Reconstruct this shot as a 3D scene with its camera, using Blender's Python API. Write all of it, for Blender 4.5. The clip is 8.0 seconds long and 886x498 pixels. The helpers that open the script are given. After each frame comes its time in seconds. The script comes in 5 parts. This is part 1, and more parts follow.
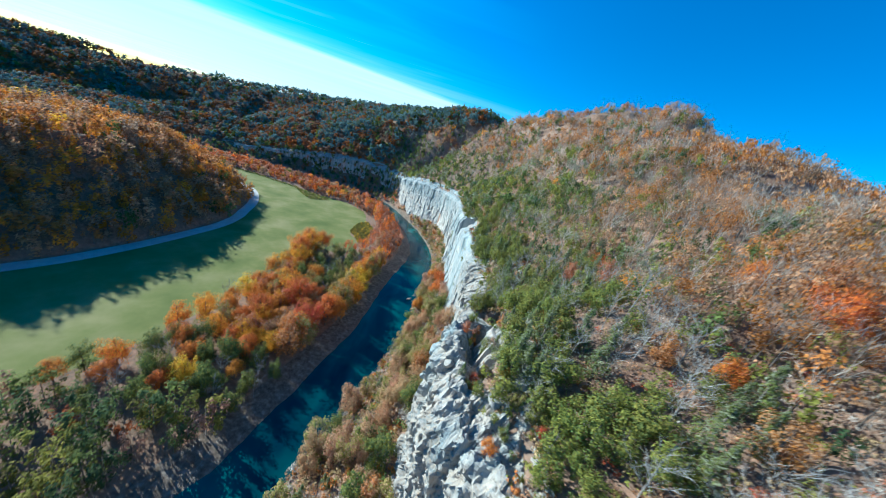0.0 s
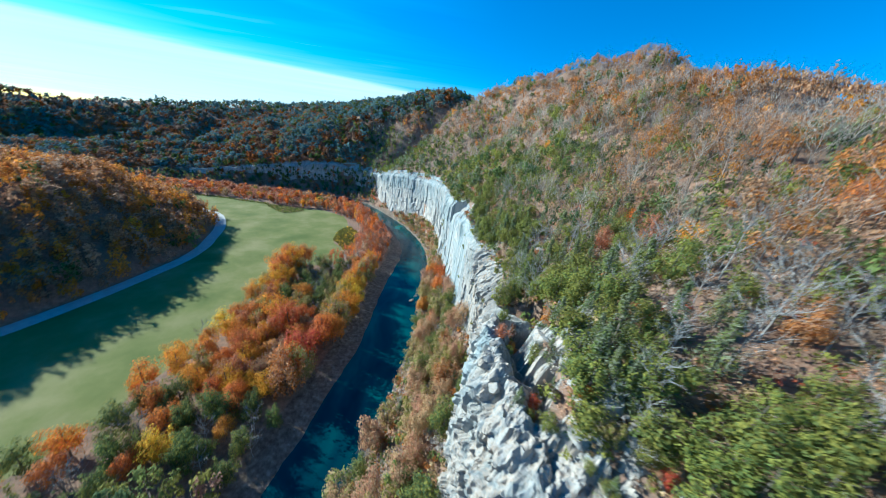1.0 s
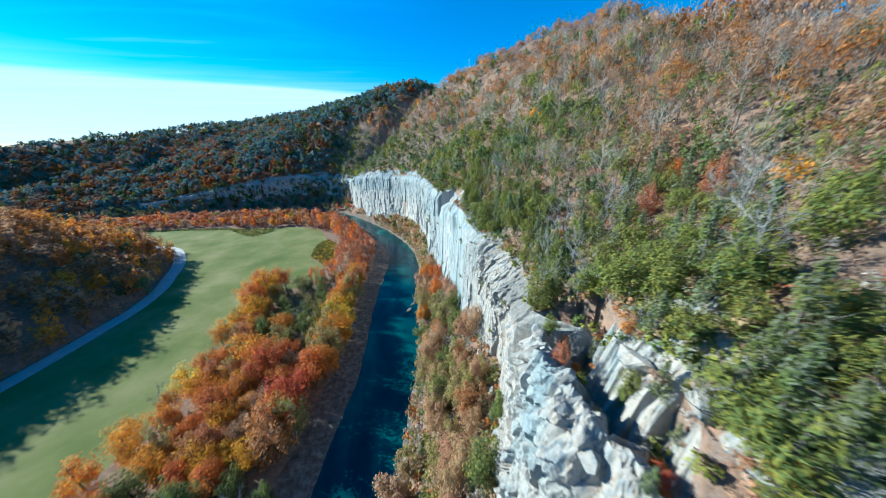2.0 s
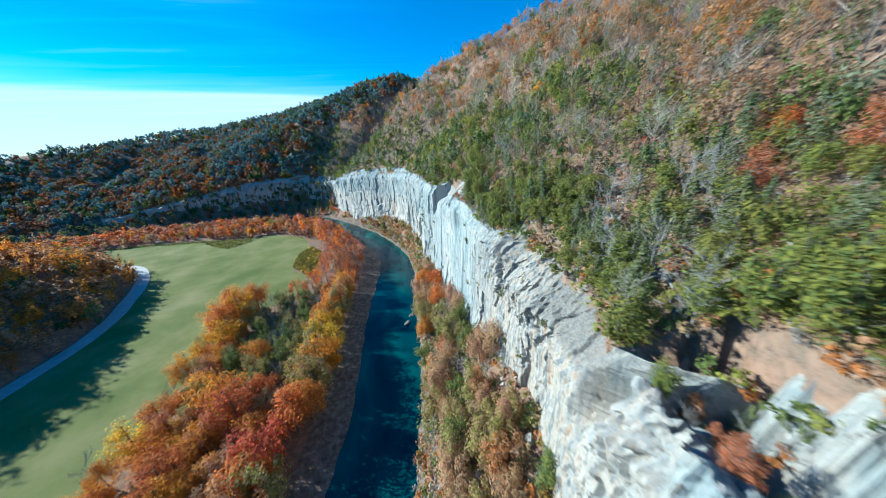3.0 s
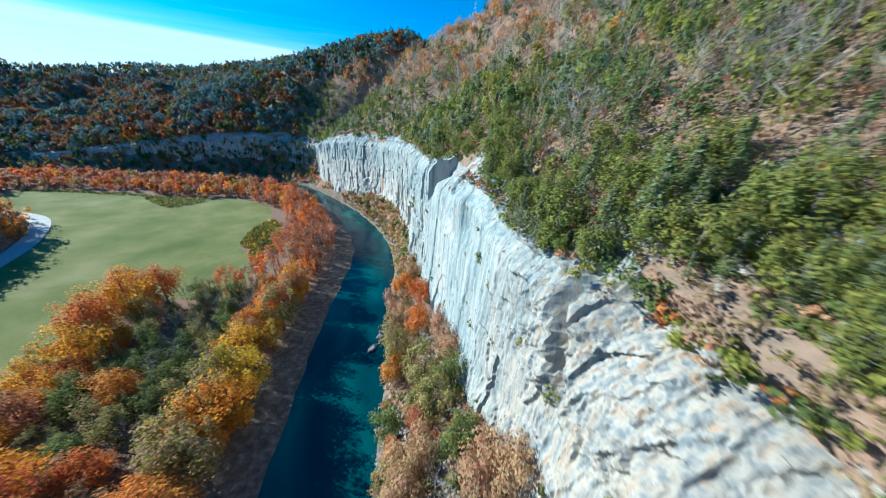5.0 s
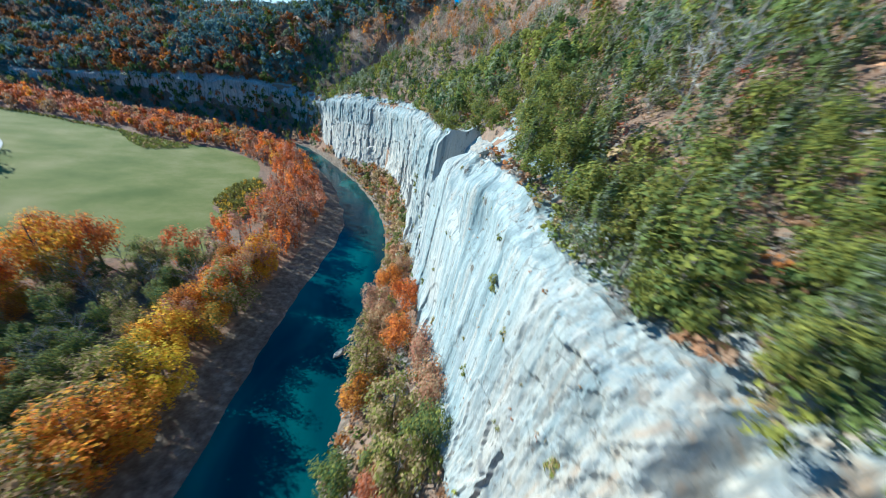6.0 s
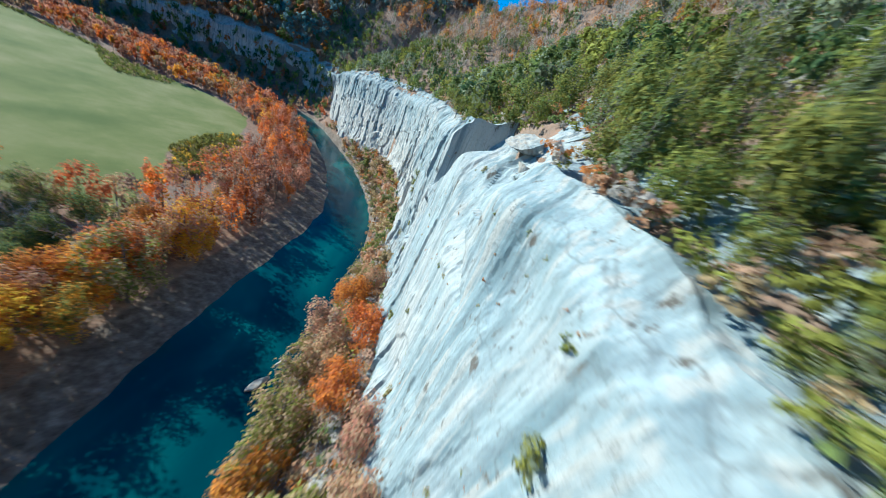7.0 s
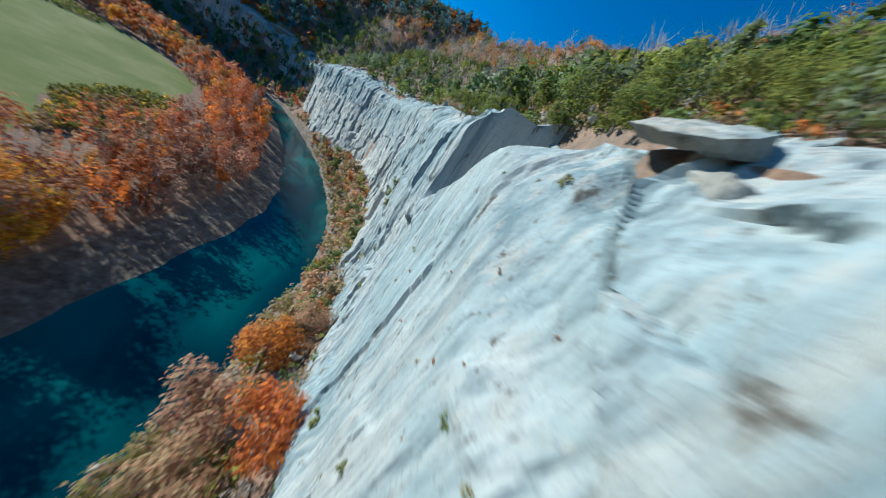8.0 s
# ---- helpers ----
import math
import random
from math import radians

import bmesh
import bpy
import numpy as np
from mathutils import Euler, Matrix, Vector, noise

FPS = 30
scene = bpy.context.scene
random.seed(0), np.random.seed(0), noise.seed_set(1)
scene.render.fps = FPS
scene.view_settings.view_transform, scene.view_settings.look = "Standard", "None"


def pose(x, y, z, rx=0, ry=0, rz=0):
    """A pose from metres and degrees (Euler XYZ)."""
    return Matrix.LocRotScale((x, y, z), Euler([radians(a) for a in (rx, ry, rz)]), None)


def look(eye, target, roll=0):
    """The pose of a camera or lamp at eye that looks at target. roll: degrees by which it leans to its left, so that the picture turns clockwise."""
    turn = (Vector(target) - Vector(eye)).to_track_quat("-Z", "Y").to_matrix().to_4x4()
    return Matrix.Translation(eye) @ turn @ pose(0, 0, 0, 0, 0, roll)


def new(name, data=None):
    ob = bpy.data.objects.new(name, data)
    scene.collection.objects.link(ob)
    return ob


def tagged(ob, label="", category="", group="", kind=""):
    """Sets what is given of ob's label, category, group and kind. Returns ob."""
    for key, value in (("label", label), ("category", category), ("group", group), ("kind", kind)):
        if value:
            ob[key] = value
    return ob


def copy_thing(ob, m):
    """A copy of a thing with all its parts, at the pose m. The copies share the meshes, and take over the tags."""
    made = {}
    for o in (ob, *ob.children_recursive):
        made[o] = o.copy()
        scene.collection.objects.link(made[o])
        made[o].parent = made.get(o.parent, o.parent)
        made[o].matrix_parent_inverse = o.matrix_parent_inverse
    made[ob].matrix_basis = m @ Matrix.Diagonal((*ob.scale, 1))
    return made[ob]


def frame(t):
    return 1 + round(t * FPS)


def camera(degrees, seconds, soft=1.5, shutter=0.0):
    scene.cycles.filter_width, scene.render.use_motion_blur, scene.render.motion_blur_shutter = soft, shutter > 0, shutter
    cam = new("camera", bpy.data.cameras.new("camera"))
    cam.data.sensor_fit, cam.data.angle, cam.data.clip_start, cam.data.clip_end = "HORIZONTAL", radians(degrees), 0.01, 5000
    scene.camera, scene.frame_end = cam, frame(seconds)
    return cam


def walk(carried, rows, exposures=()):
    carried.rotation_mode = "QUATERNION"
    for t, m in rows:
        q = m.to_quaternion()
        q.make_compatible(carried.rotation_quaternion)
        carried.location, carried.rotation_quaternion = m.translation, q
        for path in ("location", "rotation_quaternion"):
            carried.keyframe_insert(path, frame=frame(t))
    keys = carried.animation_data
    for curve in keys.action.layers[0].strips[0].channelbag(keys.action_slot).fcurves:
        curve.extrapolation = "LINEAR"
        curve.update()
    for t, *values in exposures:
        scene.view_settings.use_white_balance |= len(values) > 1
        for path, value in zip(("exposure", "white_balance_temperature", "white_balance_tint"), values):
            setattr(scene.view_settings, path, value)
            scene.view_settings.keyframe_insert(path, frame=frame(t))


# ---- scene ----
cam = camera(115.8, 8.0, 1.0, 0.5)
PATH = [
    (0, (1.522, 4.126, 119.312), (1.697, 6.008, 118.659), 16.6),
    (0.5, (-0.218, 13.147, 115.4), (0.001, 15.015, 114.719), 12.0),
    (1, (-2.055, 22.815, 111.747), (-1.788, 24.67, 111.049), 7.1),
    (1.5, (-3.701, 33.156, 108.131), (-3.385, 35.0, 107.422), 2.3),
    (3, (-3.803, 66.609, 97.667), (-3.368, 68.423, 96.946), -3.8),
    (3.5, (-1.911, 78.394, 94.717), (-1.439, 80.196, 93.989), -2.5),
    (4, (0.657, 90.668, 91.918), (1.151, 92.46, 91.18), -0.5),
    (5.5, (9.556, 124.514, 84.695), (10.049, 126.24, 83.814), 7.8),
    (6, (12.668, 135.987, 81.431), (13.164, 137.688, 80.502), 12.6),
    (6.5, (15.405, 147.607, 78.095), (15.925, 149.3, 77.167), 19.0),
    (7, (17.714, 159.243, 74.39), (18.276, 160.954, 73.521), 26.0),
    (7.5, (19.409, 170.949, 70.461), (20.041, 172.687, 69.701), 31.7),
    (8, (20.04, 183.202, 66.163), (20.776, 184.952, 65.533), 35.8),
]
walk(cam, [(t, look(eye, target, roll)) for t, eye, target, roll in PATH], [(0.0, 1.05, 5150.0, -7.0), (3.0, 1.0, 5150.0, -7.0), (7.3, 0.9, 5200.0, -6.0), (8.0, 0.52, 5200.0, -6.0)])

# ---- light ----
SUN_AZ, SUN_EL = -63.0, 26.0          # degrees from +y towards +x, and above the horizon
sun_dir = Vector((math.sin(radians(SUN_AZ)) * math.cos(radians(SUN_EL)), math.cos(radians(SUN_AZ)) * math.cos(radians(SUN_EL)), math.sin(radians(SUN_EL))))
sun_data = bpy.data.lights.new("sun", "SUN")
sun_data.energy, sun_data.angle, sun_data.color = 5.4, radians(0.53), (1.0, 0.90, 0.76)
sun = new("sun", sun_data)
sun.matrix_world = look(sun_dir * 400, (0, 0, 0))


def build_world():
    world = bpy.data.worlds.new("sky")
    scene.world = world
    world.use_nodes = True
    nt = world.node_tree
    N, L = nt.nodes, nt.links
    N.clear()
    out, bg = N.new("ShaderNodeOutputWorld"), N.new("ShaderNodeBackground")
    sky = N.new("ShaderNodeTexSky")
    sky.sky_type, sky.sun_disc = "NISHITA", False
    sky.sun_elevation, sky.sun_rotation = radians(SUN_EL), radians(SUN_AZ)
    sky.air_density, sky.dust_density, sky.ozone_density = 1.0, 0.05, 3.0
    hs = N.new("ShaderNodeHueSaturation")
    hs.inputs["Saturation"].default_value = 1.6
    hs.inputs["Value"].default_value = 1.12
    L.new(sky.outputs[0], hs.inputs["Color"])
    # a sheet of high cloud: a broad band low in the sky ahead, thin wisps above it
    geo, sep = N.new("ShaderNodeTexCoord"), N.new("ShaderNodeSeparateXYZ")
    L.new(geo.outputs["Generated"], sep.inputs[0])

    def m(op, a, b=None, c=None, clamp=False):
        n = N.new("ShaderNodeMath")
        n.operation, n.use_clamp = op, clamp
        for i, v in enumerate((a, b, c)):
            if v is None:
                continue
            if isinstance(v, (int, float)):
                n.inputs[i].default_value = v
            else:
                L.new(v, n.inputs[i])
        return n.outputs[0]
    zc = m("MAXIMUM", sep.outputs["Z"], 0.012)
    u, v = m("DIVIDE", sep.outputs["X"], zc), m("DIVIDE", sep.outputs["Y"], zc)
    comb = N.new("ShaderNodeCombineXYZ")
    L.new(u, comb.inputs[0]), L.new(v, comb.inputs[1])
    mp = N.new("ShaderNodeMapping")
    mp.inputs["Rotation"].default_value = (0, 0, radians(-24))
    mp.inputs["Scale"].default_value = (0.16, 0.9, 1)
    L.new(comb.outputs[0], mp.inputs[0])
    n1 = N.new("ShaderNodeTexNoise")
    n1.inputs["Scale"].default_value, n1.inputs["Detail"].default_value, n1.inputs["Roughness"].default_value = 1.0, 7, 0.6
    L.new(mp.outputs[0], n1.inputs["Vector"])
    # distance beyond the sheet's straight edge, on the cloud's plane
    edge = m("SUBTRACT", m("SUBTRACT", v, m("MULTIPLY", u, 0.42)), 6.75)
    band = m("MULTIPLY_ADD", m("ADD", edge, m("MULTIPLY", m("SUBTRACT", n1.outputs[0], 0.5), 0.9)), 1.5, 0.1, clamp=True)
    n2 = N.new("ShaderNodeTexNoise")
    n2.inputs["Scale"].default_value, n2.inputs["Detail"].default_value, n2.inputs["Distortion"].default_value = 1.5, 9, 0.9
    L.new(mp.outputs[0], n2.inputs["Vector"])
    wisp = m("MULTIPLY", m("SUBTRACT", n2.outputs[0], 0.49), 2.6, clamp=True)
    left = m("MULTIPLY_ADD", m("SUBTRACT", m("MULTIPLY", v, 0.25), u), 0.28, 0.0, clamp=True)
    veil = m("MULTIPLY", m("MULTIPLY_ADD", edge, 0.30, 0.62, clamp=True), m("MULTIPLY_ADD", n2.outputs[0], 1.9, -0.55, clamp=True))
    thin = m("MAXIMUM", m("MULTIPLY", m("MULTIPLY", wisp, left), 0.5), m("MULTIPLY", veil, 0.6))
    body = m("MULTIPLY", band, m("MULTIPLY_ADD", n1.outputs[0], 0.7, 0.52, clamp=True))
    cover = m("MULTIPLY", m("MAXIMUM", body, thin), m("MULTIPLY_ADD", sep.outputs["Z"], 60.0, 0.1, clamp=True))
    mix = N.new("ShaderNodeMix")
    mix.data_type = "RGBA"
    L.new(cover, mix.inputs["Factor"])
    L.new(hs.outputs[0], mix.inputs["A"])
    mix.inputs["B"].default_value = (5.5, 6.5, 7.0, 1)
    L.new(mix.outputs["Result"], bg.inputs[0])
    bg.inputs[1].default_value = 0.08
    L.new(bg.outputs[0], out.inputs[0])


build_world()

# ---- small tools ----
RNG = np.random.default_rng(7)
PERM = RNG.permutation(4096)


def vnoise(p, seed=0):
    """Smooth value noise in 0..1 at points p (n, 3)."""
    p = np.asarray(p, float)
    i = np.floor(p).astype(int)
    f = p - i
    f = f * f * (3 - 2 * f)

    def h(a, b, c):
        k = PERM[(a + seed * 131) & 4095]
        k = PERM[(k + b) & 4095]
        return PERM[(k + c) & 4095] / 4095.0
    x, y, z = np.moveaxis(i, -1, 0)
    fx, fy, fz = np.moveaxis(f, -1, 0)
    r = 0
    for dx in (0, 1):
        for dy in (0, 1):
            for dz in (0, 1):
                w = (fx if dx else 1 - fx) * (fy if dy else 1 - fy) * (fz if dz else 1 - fz)
                r = r + w * h(x + dx, y + dy, z + dz)
    return r


def fbm(p, octaves=4, seed=0, gain=0.5):
    p = np.asarray(p, float)
    r, a, total = 0, 1.0, 0
    for k in range(octaves):
        r = r + a * vnoise(p * 2.0 ** k, seed + k)
        total += a
        a *= gain
    return r / total


def smooth(a, b, v):
    t = np.clip((np.asarray(v, float) - a) / (b - a), 0, 1)
    return t * t * (3 - 2 * t)


def xyz(x, y, z=0.0):
    x, y = np.broadcast_arrays(np.asarray(x, float), np.asarray(y, float))
    return np.stack([x, y, np.broadcast_to(np.asarray(z, float), x.shape)], -1)


def mesh_of(name, verts, faces, material, shade=False, colours=None):
    """A mesh from arrays: verts (n, 3), faces (m, k)."""
    verts, faces = np.asarray(verts, np.float32), np.asarray(faces, np.int32)
    me = bpy.data.meshes.new(name)
    m, k = faces.shape
    me.vertices.add(len(verts))
    me.vertices.foreach_set("co", verts.ravel())
    me.loops.add(m * k)
    me.loops.foreach_set("vertex_index", faces.ravel())
    me.polygons.add(m)
    me.polygons.foreach_set("loop_start", np.arange(0, m * k, k, dtype=np.int32))
    me.polygons.foreach_set("loop_total", np.full(m, k, np.int32))
    me.polygons.foreach_set("use_smooth", np.full(m, shade, bool))
    if colours is not None:
        at = me.color_attributes.new("tint", "FLOAT_COLOR", "POINT")
        c = np.ones((len(verts), 4), np.float32)
        c[:, :3] = colours
        at.data.foreach_set("color", c.ravel())
    me.update(calc_edges=True)
    me.materials.append(material)
    return me


def part(name, mesh, parent, label=""):
    ob = new(name, mesh)
    ob.parent = parent
    if label:
        ob["label"] = label
    return ob


def grid_faces(nu, nv):
    a = (np.arange(nu - 1)[:, None] * nv + np.arange(nv - 1)[None]).ravel()
    return np.stack([a, a + nv, a + nv + 1, a + 1], 1)


# ---- materials ----
def material(name):
    mat = bpy.data.materials.new(name)
    mat.use_nodes = True
    nt = mat.node_tree
    bsdf = nt.nodes["Principled BSDF"]
    return mat, nt.nodes, nt.links, bsdf


def noise_node(N, L, scale, detail=6, rough=0.6, stretch=None, distort=0.0):
    tc, n = N.new("ShaderNodeTexCoord"), N.new("ShaderNodeTexNoise")
    n.inputs["Scale"].default_value, n.inputs["Detail"].default_value = scale, detail
    n.inputs["Roughness"].default_value, n.inputs["Distortion"].default_value = rough, distort
    if stretch:
        mp = N.new("ShaderNodeMapping")
        mp.inputs["Scale"].default_value = stretch
        L.new(tc.outputs["Object"], mp.inputs[0])
        L.new(mp.outputs[0], n.inputs["Vector"])
    else:
        L.new(tc.outputs["Object"], n.inputs["Vector"])
    return n.outputs[0]


def ramp(N, L, fac, stops):
    r = N.new("ShaderNodeValToRGB")
    while len(r.color_ramp.elements) < len(stops):
        r.color_ramp.elements.new(0.5)
    for e, (p, c) in zip(r.color_ramp.elements, stops):
        e.position, e.color = p, (*c, 1)
    L.new(fac, r.inputs[0])
    return r.outputs[0]


def mixed(N, L, fac, a, b, blend="MIX"):
    n = N.new("ShaderNodeMix")
    n.data_type, n.blend_type = "RGBA", blend
    for key, v in (("Factor", fac), ("A", a), ("B", b)):
        if isinstance(v, (int, float)):
            n.inputs[key].default_value = v
        elif isinstance(v, tuple):
            n.inputs[key].default_value = (*v, 1)
        else:
            L.new(v, n.inputs[key])
    return n.outputs["Result"]


def bump(N, L, bsdf, height, strength, distance):
    b = N.new("ShaderNodeBump")
    b.inputs["Strength"].default_value, b.inputs["Distance"].default_value = strength, distance
    L.new(height, b.inputs["Height"])
    L.new(b.outputs[0], bsdf.inputs["Normal"])


def leaf_material(name, through_light, vary=0.24, gloss=0.12):
    mat, N, L, bsdf = material(name)
    at = N.new("ShaderNodeAttribute")
    at.attribute_name = "tint"
    geo, info = N.new("ShaderNodeNewGeometry"), N.new("ShaderNodeObjectInfo")
    hs = N.new("ShaderNodeHueSaturation")
    mr = N.new("ShaderNodeMapRange")
    mr.inputs["To Min"].default_value, mr.inputs["To Max"].default_value = 1 - vary, 1 + vary
    L.new(geo.outputs["Random Per Island"], mr.inputs["Value"])
    mh = N.new("ShaderNodeMapRange")
    mh.inputs["To Min"].default_value, mh.inputs["To Max"].default_value = 0.485, 0.515
    L.new(info.outputs["Random"], mh.inputs["Value"])
    L.new(mh.outputs[0], hs.inputs["Hue"])
    L.new(mr.outputs[0], hs.inputs["Value"])
    L.new(at.outputs["Color"], hs.inputs["Color"])
    L.new(hs.outputs[0], bsdf.inputs["Base Color"])
    bsdf.inputs["Roughness"].default_value = 0.75
    bsdf.inputs["Specular IOR Level"].default_value = gloss
    tr, mixs = N.new("ShaderNodeBsdfTranslucent"), N.new("ShaderNodeMixShader")
    L.new(hs.outputs[0], tr.inputs["Color"])
    mixs.inputs[0].default_value = through_light
    L.new(bsdf.outputs[0], mixs.inputs[1]), L.new(tr.outputs[0], mixs.inputs[2])
    L.new(mixs.outputs[0], N["Material Output"].inputs[0])
    return mat


def bark_material(name, dark, light):
    mat, N, L, bsdf = material(name)
    f = noise_node(N, L, 3.0, 5, 0.65, (3, 3, 0.6))
    L.new(ramp(N, L, f, [(0.3, dark), (0.7, light)]), bsdf.inputs["Base Color"])
    bsdf.inputs["Roughness"].default_value = 0.9
    bump(N, L, bsdf, f, 0.6, 0.05)
    return mat


def rock_material():
    mat, N, L, bsdf = material("limestone")
    streak = noise_node(N, L, 0.5, 8, 0.6, (1.0, 1.0, 0.07), 0.5)
    thin = noise_node(N, L, 2.2, 5, 0.62, (1.0, 1.0, 0.03), 0.25)
    patch = noise_node(N, L, 0.06, 5, 0.55, (1, 1, 0.6))
    fine = noise_node(N, L, 2.4, 9, 0.72)
    warm = noise_node(N, L, 0.09, 6, 0.6, (1, 1, 0.3), 0.6)
    pits = noise_node(N, L, 0.8, 6, 0.7, (1, 1, 0.45), 0.3)
    c = ramp(N, L, streak, [(0.34, (0.10, 0.13, 0.148)), (0.42, (0.20, 0.235, 0.25)), (0.49, (0.28, 0.313, 0.323)), (0.60, (0.365, 0.375, 0.373))])
    c = mixed(N, L, ramp(N, L, thin, [(0.40, (0.65, 0.65, 0.65)), (0.50, (0, 0, 0))]), c, (0.15, 0.172, 0.185))
    c = mixed(N, L, ramp(N, L, warm, [(0.43, (0, 0, 0)), (0.60, (1, 1, 1))]), c, mixed(N, L, 0.6, c, (0.49, 0.455, 0.415)))
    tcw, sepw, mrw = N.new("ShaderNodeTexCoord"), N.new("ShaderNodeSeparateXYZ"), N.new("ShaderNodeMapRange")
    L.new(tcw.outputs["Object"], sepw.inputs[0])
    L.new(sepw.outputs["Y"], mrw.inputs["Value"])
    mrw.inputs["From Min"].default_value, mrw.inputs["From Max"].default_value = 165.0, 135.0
    stain = N.new("ShaderNodeMath")
    stain.operation, stain.use_clamp = "MULTIPLY", True
    L.new(mrw.outputs[0], stain.inputs[0])
    L.new(ramp(N, L, streak, [(0.38, (0.2, 0.2, 0.2)), (0.50, (0.95, 0.95, 0.95))]), stain.inputs[1])
    c = mixed(N, L, stain.outputs[0], c, mixed(N, L, ramp(N, L, thin, [(0.36, (0, 0, 0)), (0.46, (1, 1, 1))]), (0.30, 0.225, 0.165), (0.34, 0.30, 0.257)))
    # brown-grey slab under the rim beyond the cleft, darker than the wall
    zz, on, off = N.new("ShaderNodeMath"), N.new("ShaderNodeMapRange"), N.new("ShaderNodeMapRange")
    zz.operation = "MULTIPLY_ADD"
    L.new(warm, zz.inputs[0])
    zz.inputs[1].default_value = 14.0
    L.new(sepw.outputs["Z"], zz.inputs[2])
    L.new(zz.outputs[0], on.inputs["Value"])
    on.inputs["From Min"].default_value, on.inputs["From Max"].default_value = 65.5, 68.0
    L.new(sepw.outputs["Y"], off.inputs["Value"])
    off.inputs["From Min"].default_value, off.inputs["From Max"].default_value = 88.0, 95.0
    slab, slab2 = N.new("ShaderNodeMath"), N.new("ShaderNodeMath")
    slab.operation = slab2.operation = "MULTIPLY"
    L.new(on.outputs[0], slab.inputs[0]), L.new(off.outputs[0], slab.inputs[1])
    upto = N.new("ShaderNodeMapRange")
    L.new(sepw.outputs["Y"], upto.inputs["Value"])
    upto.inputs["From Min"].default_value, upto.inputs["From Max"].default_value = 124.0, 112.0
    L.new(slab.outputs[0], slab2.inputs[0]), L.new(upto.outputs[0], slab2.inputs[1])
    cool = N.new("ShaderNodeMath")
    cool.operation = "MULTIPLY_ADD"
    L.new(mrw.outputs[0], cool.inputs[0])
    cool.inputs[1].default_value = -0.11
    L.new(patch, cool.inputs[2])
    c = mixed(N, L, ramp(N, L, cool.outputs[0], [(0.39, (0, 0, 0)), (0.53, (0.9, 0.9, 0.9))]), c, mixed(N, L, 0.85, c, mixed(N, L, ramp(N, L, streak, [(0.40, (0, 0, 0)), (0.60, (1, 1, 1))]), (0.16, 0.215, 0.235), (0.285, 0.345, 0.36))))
    low, off2, foot = N.new("ShaderNodeMapRange"), N.new("ShaderNodeMapRange"), N.new("ShaderNodeMath")
    low.inputs["From Min"].default_value, low.inputs["From Max"].default_value = 58.0, 44.0
    off2.inputs["From Min"].default_value, off2.inputs["From Max"].default_value = 235.0, 290.0
    L.new(zz.outputs[0], low.inputs["Value"]), L.new(sepw.outputs["Y"], off2.inputs["Value"])
    foot.operation = "MULTIPLY"
    L.new(low.outputs[0], foot.inputs[0]), L.new(off2.outputs[0], foot.inputs[1])
    c = mixed(N, L, foot.outputs[0], c, mixed(N, L, ramp(N, L, streak, [(0.38, (0, 0, 0)), (0.52, (1, 1, 1))]), c, (0.50, 0.455, 0.405)))
    pale = noise_node(N, L, 0.75, 6, 0.6, (1.0, 1.0, 0.05), 0.2)
    c = mixed(N, L, ramp(N, L, pale, [(0.54, (0, 0, 0)), (0.62, (0.8, 0.8, 0.8))]), c, (0.385, 0.365, 0.335))
    c = mixed(N, L, ramp(N, L, pale, [(0.38, (0.55, 0.55, 0.55)), (0.45, (0, 0, 0))]), c, (0.17, 0.20, 0.215))
    # upright bands of cream, ochre and blue-grey on the wall beyond the cleft
    band = noise_node(N, L, 0.9, 4, 0.55, (1.0, 1.0, 0.02), 0.1)
    tone = ramp(N, L, band, [(0.36, (0.11, 0.135, 0.152)), (0.44, (0.24, 0.245, 0.25)), (0.50, (0.37, 0.335, 0.29)), (0.58, (0.35, 0.30, 0.245)), (0.66, (0.36, 0.225, 0.135))])
    tall = N.new("ShaderNodeMath")
    tall.operation = "MULTIPLY"
    L.new(mrw.outputs[0], tall.inputs[0]), L.new(off.outputs[0], tall.inputs[1])
    c = mixed(N, L, tall.outputs[0], c, mixed(N, L, 0.7, c, tone))
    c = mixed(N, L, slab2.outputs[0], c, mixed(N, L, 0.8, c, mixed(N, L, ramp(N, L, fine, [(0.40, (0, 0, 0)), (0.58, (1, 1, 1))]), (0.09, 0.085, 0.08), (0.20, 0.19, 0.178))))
    c = mixed(N, L, ramp(N, L, pits, [(0.34, (1, 1, 1)), (0.41, (0, 0, 0))]), c, (0.12, 0.105, 0.09))
    c = mixed(N, L, ramp(N, L, fine, [(0.36, (0.8, 0.8, 0.8)), (0.47, (0, 0, 0))]), c, mixed(N, L, 0.5, c, (0.15, 0.145, 0.14)))
    tc, mp, vo, wob = N.new("ShaderNodeTexCoord"), N.new("ShaderNodeMapping"), N.new("ShaderNodeTexVoronoi"), N.new("ShaderNodeTexNoise")
    wob.inputs["Scale"].default_value, wob.inputs["Detail"].default_value = 0.6, 4
    mp.inputs["Scale"].default_value = (1, 1, 0.3)
    L.new(tc.outputs["Object"], mp.inputs[0])
    L.new(tc.outputs["Object"], wob.inputs["Vector"])
    add = N.new("ShaderNodeVectorMath")
    add.operation = "MULTIPLY_ADD"
    L.new(wob.outputs["Color"], add.inputs[0])
    add.inputs[1].default_value = (1.1, 1.1, 1.1)
    L.new(mp.outputs[0], add.inputs[2])
    vo.feature = "DISTANCE_TO_EDGE"
    vo.inputs["Scale"].default_value = 0.34
    L.new(add.outputs[0], vo.inputs["Vector"])
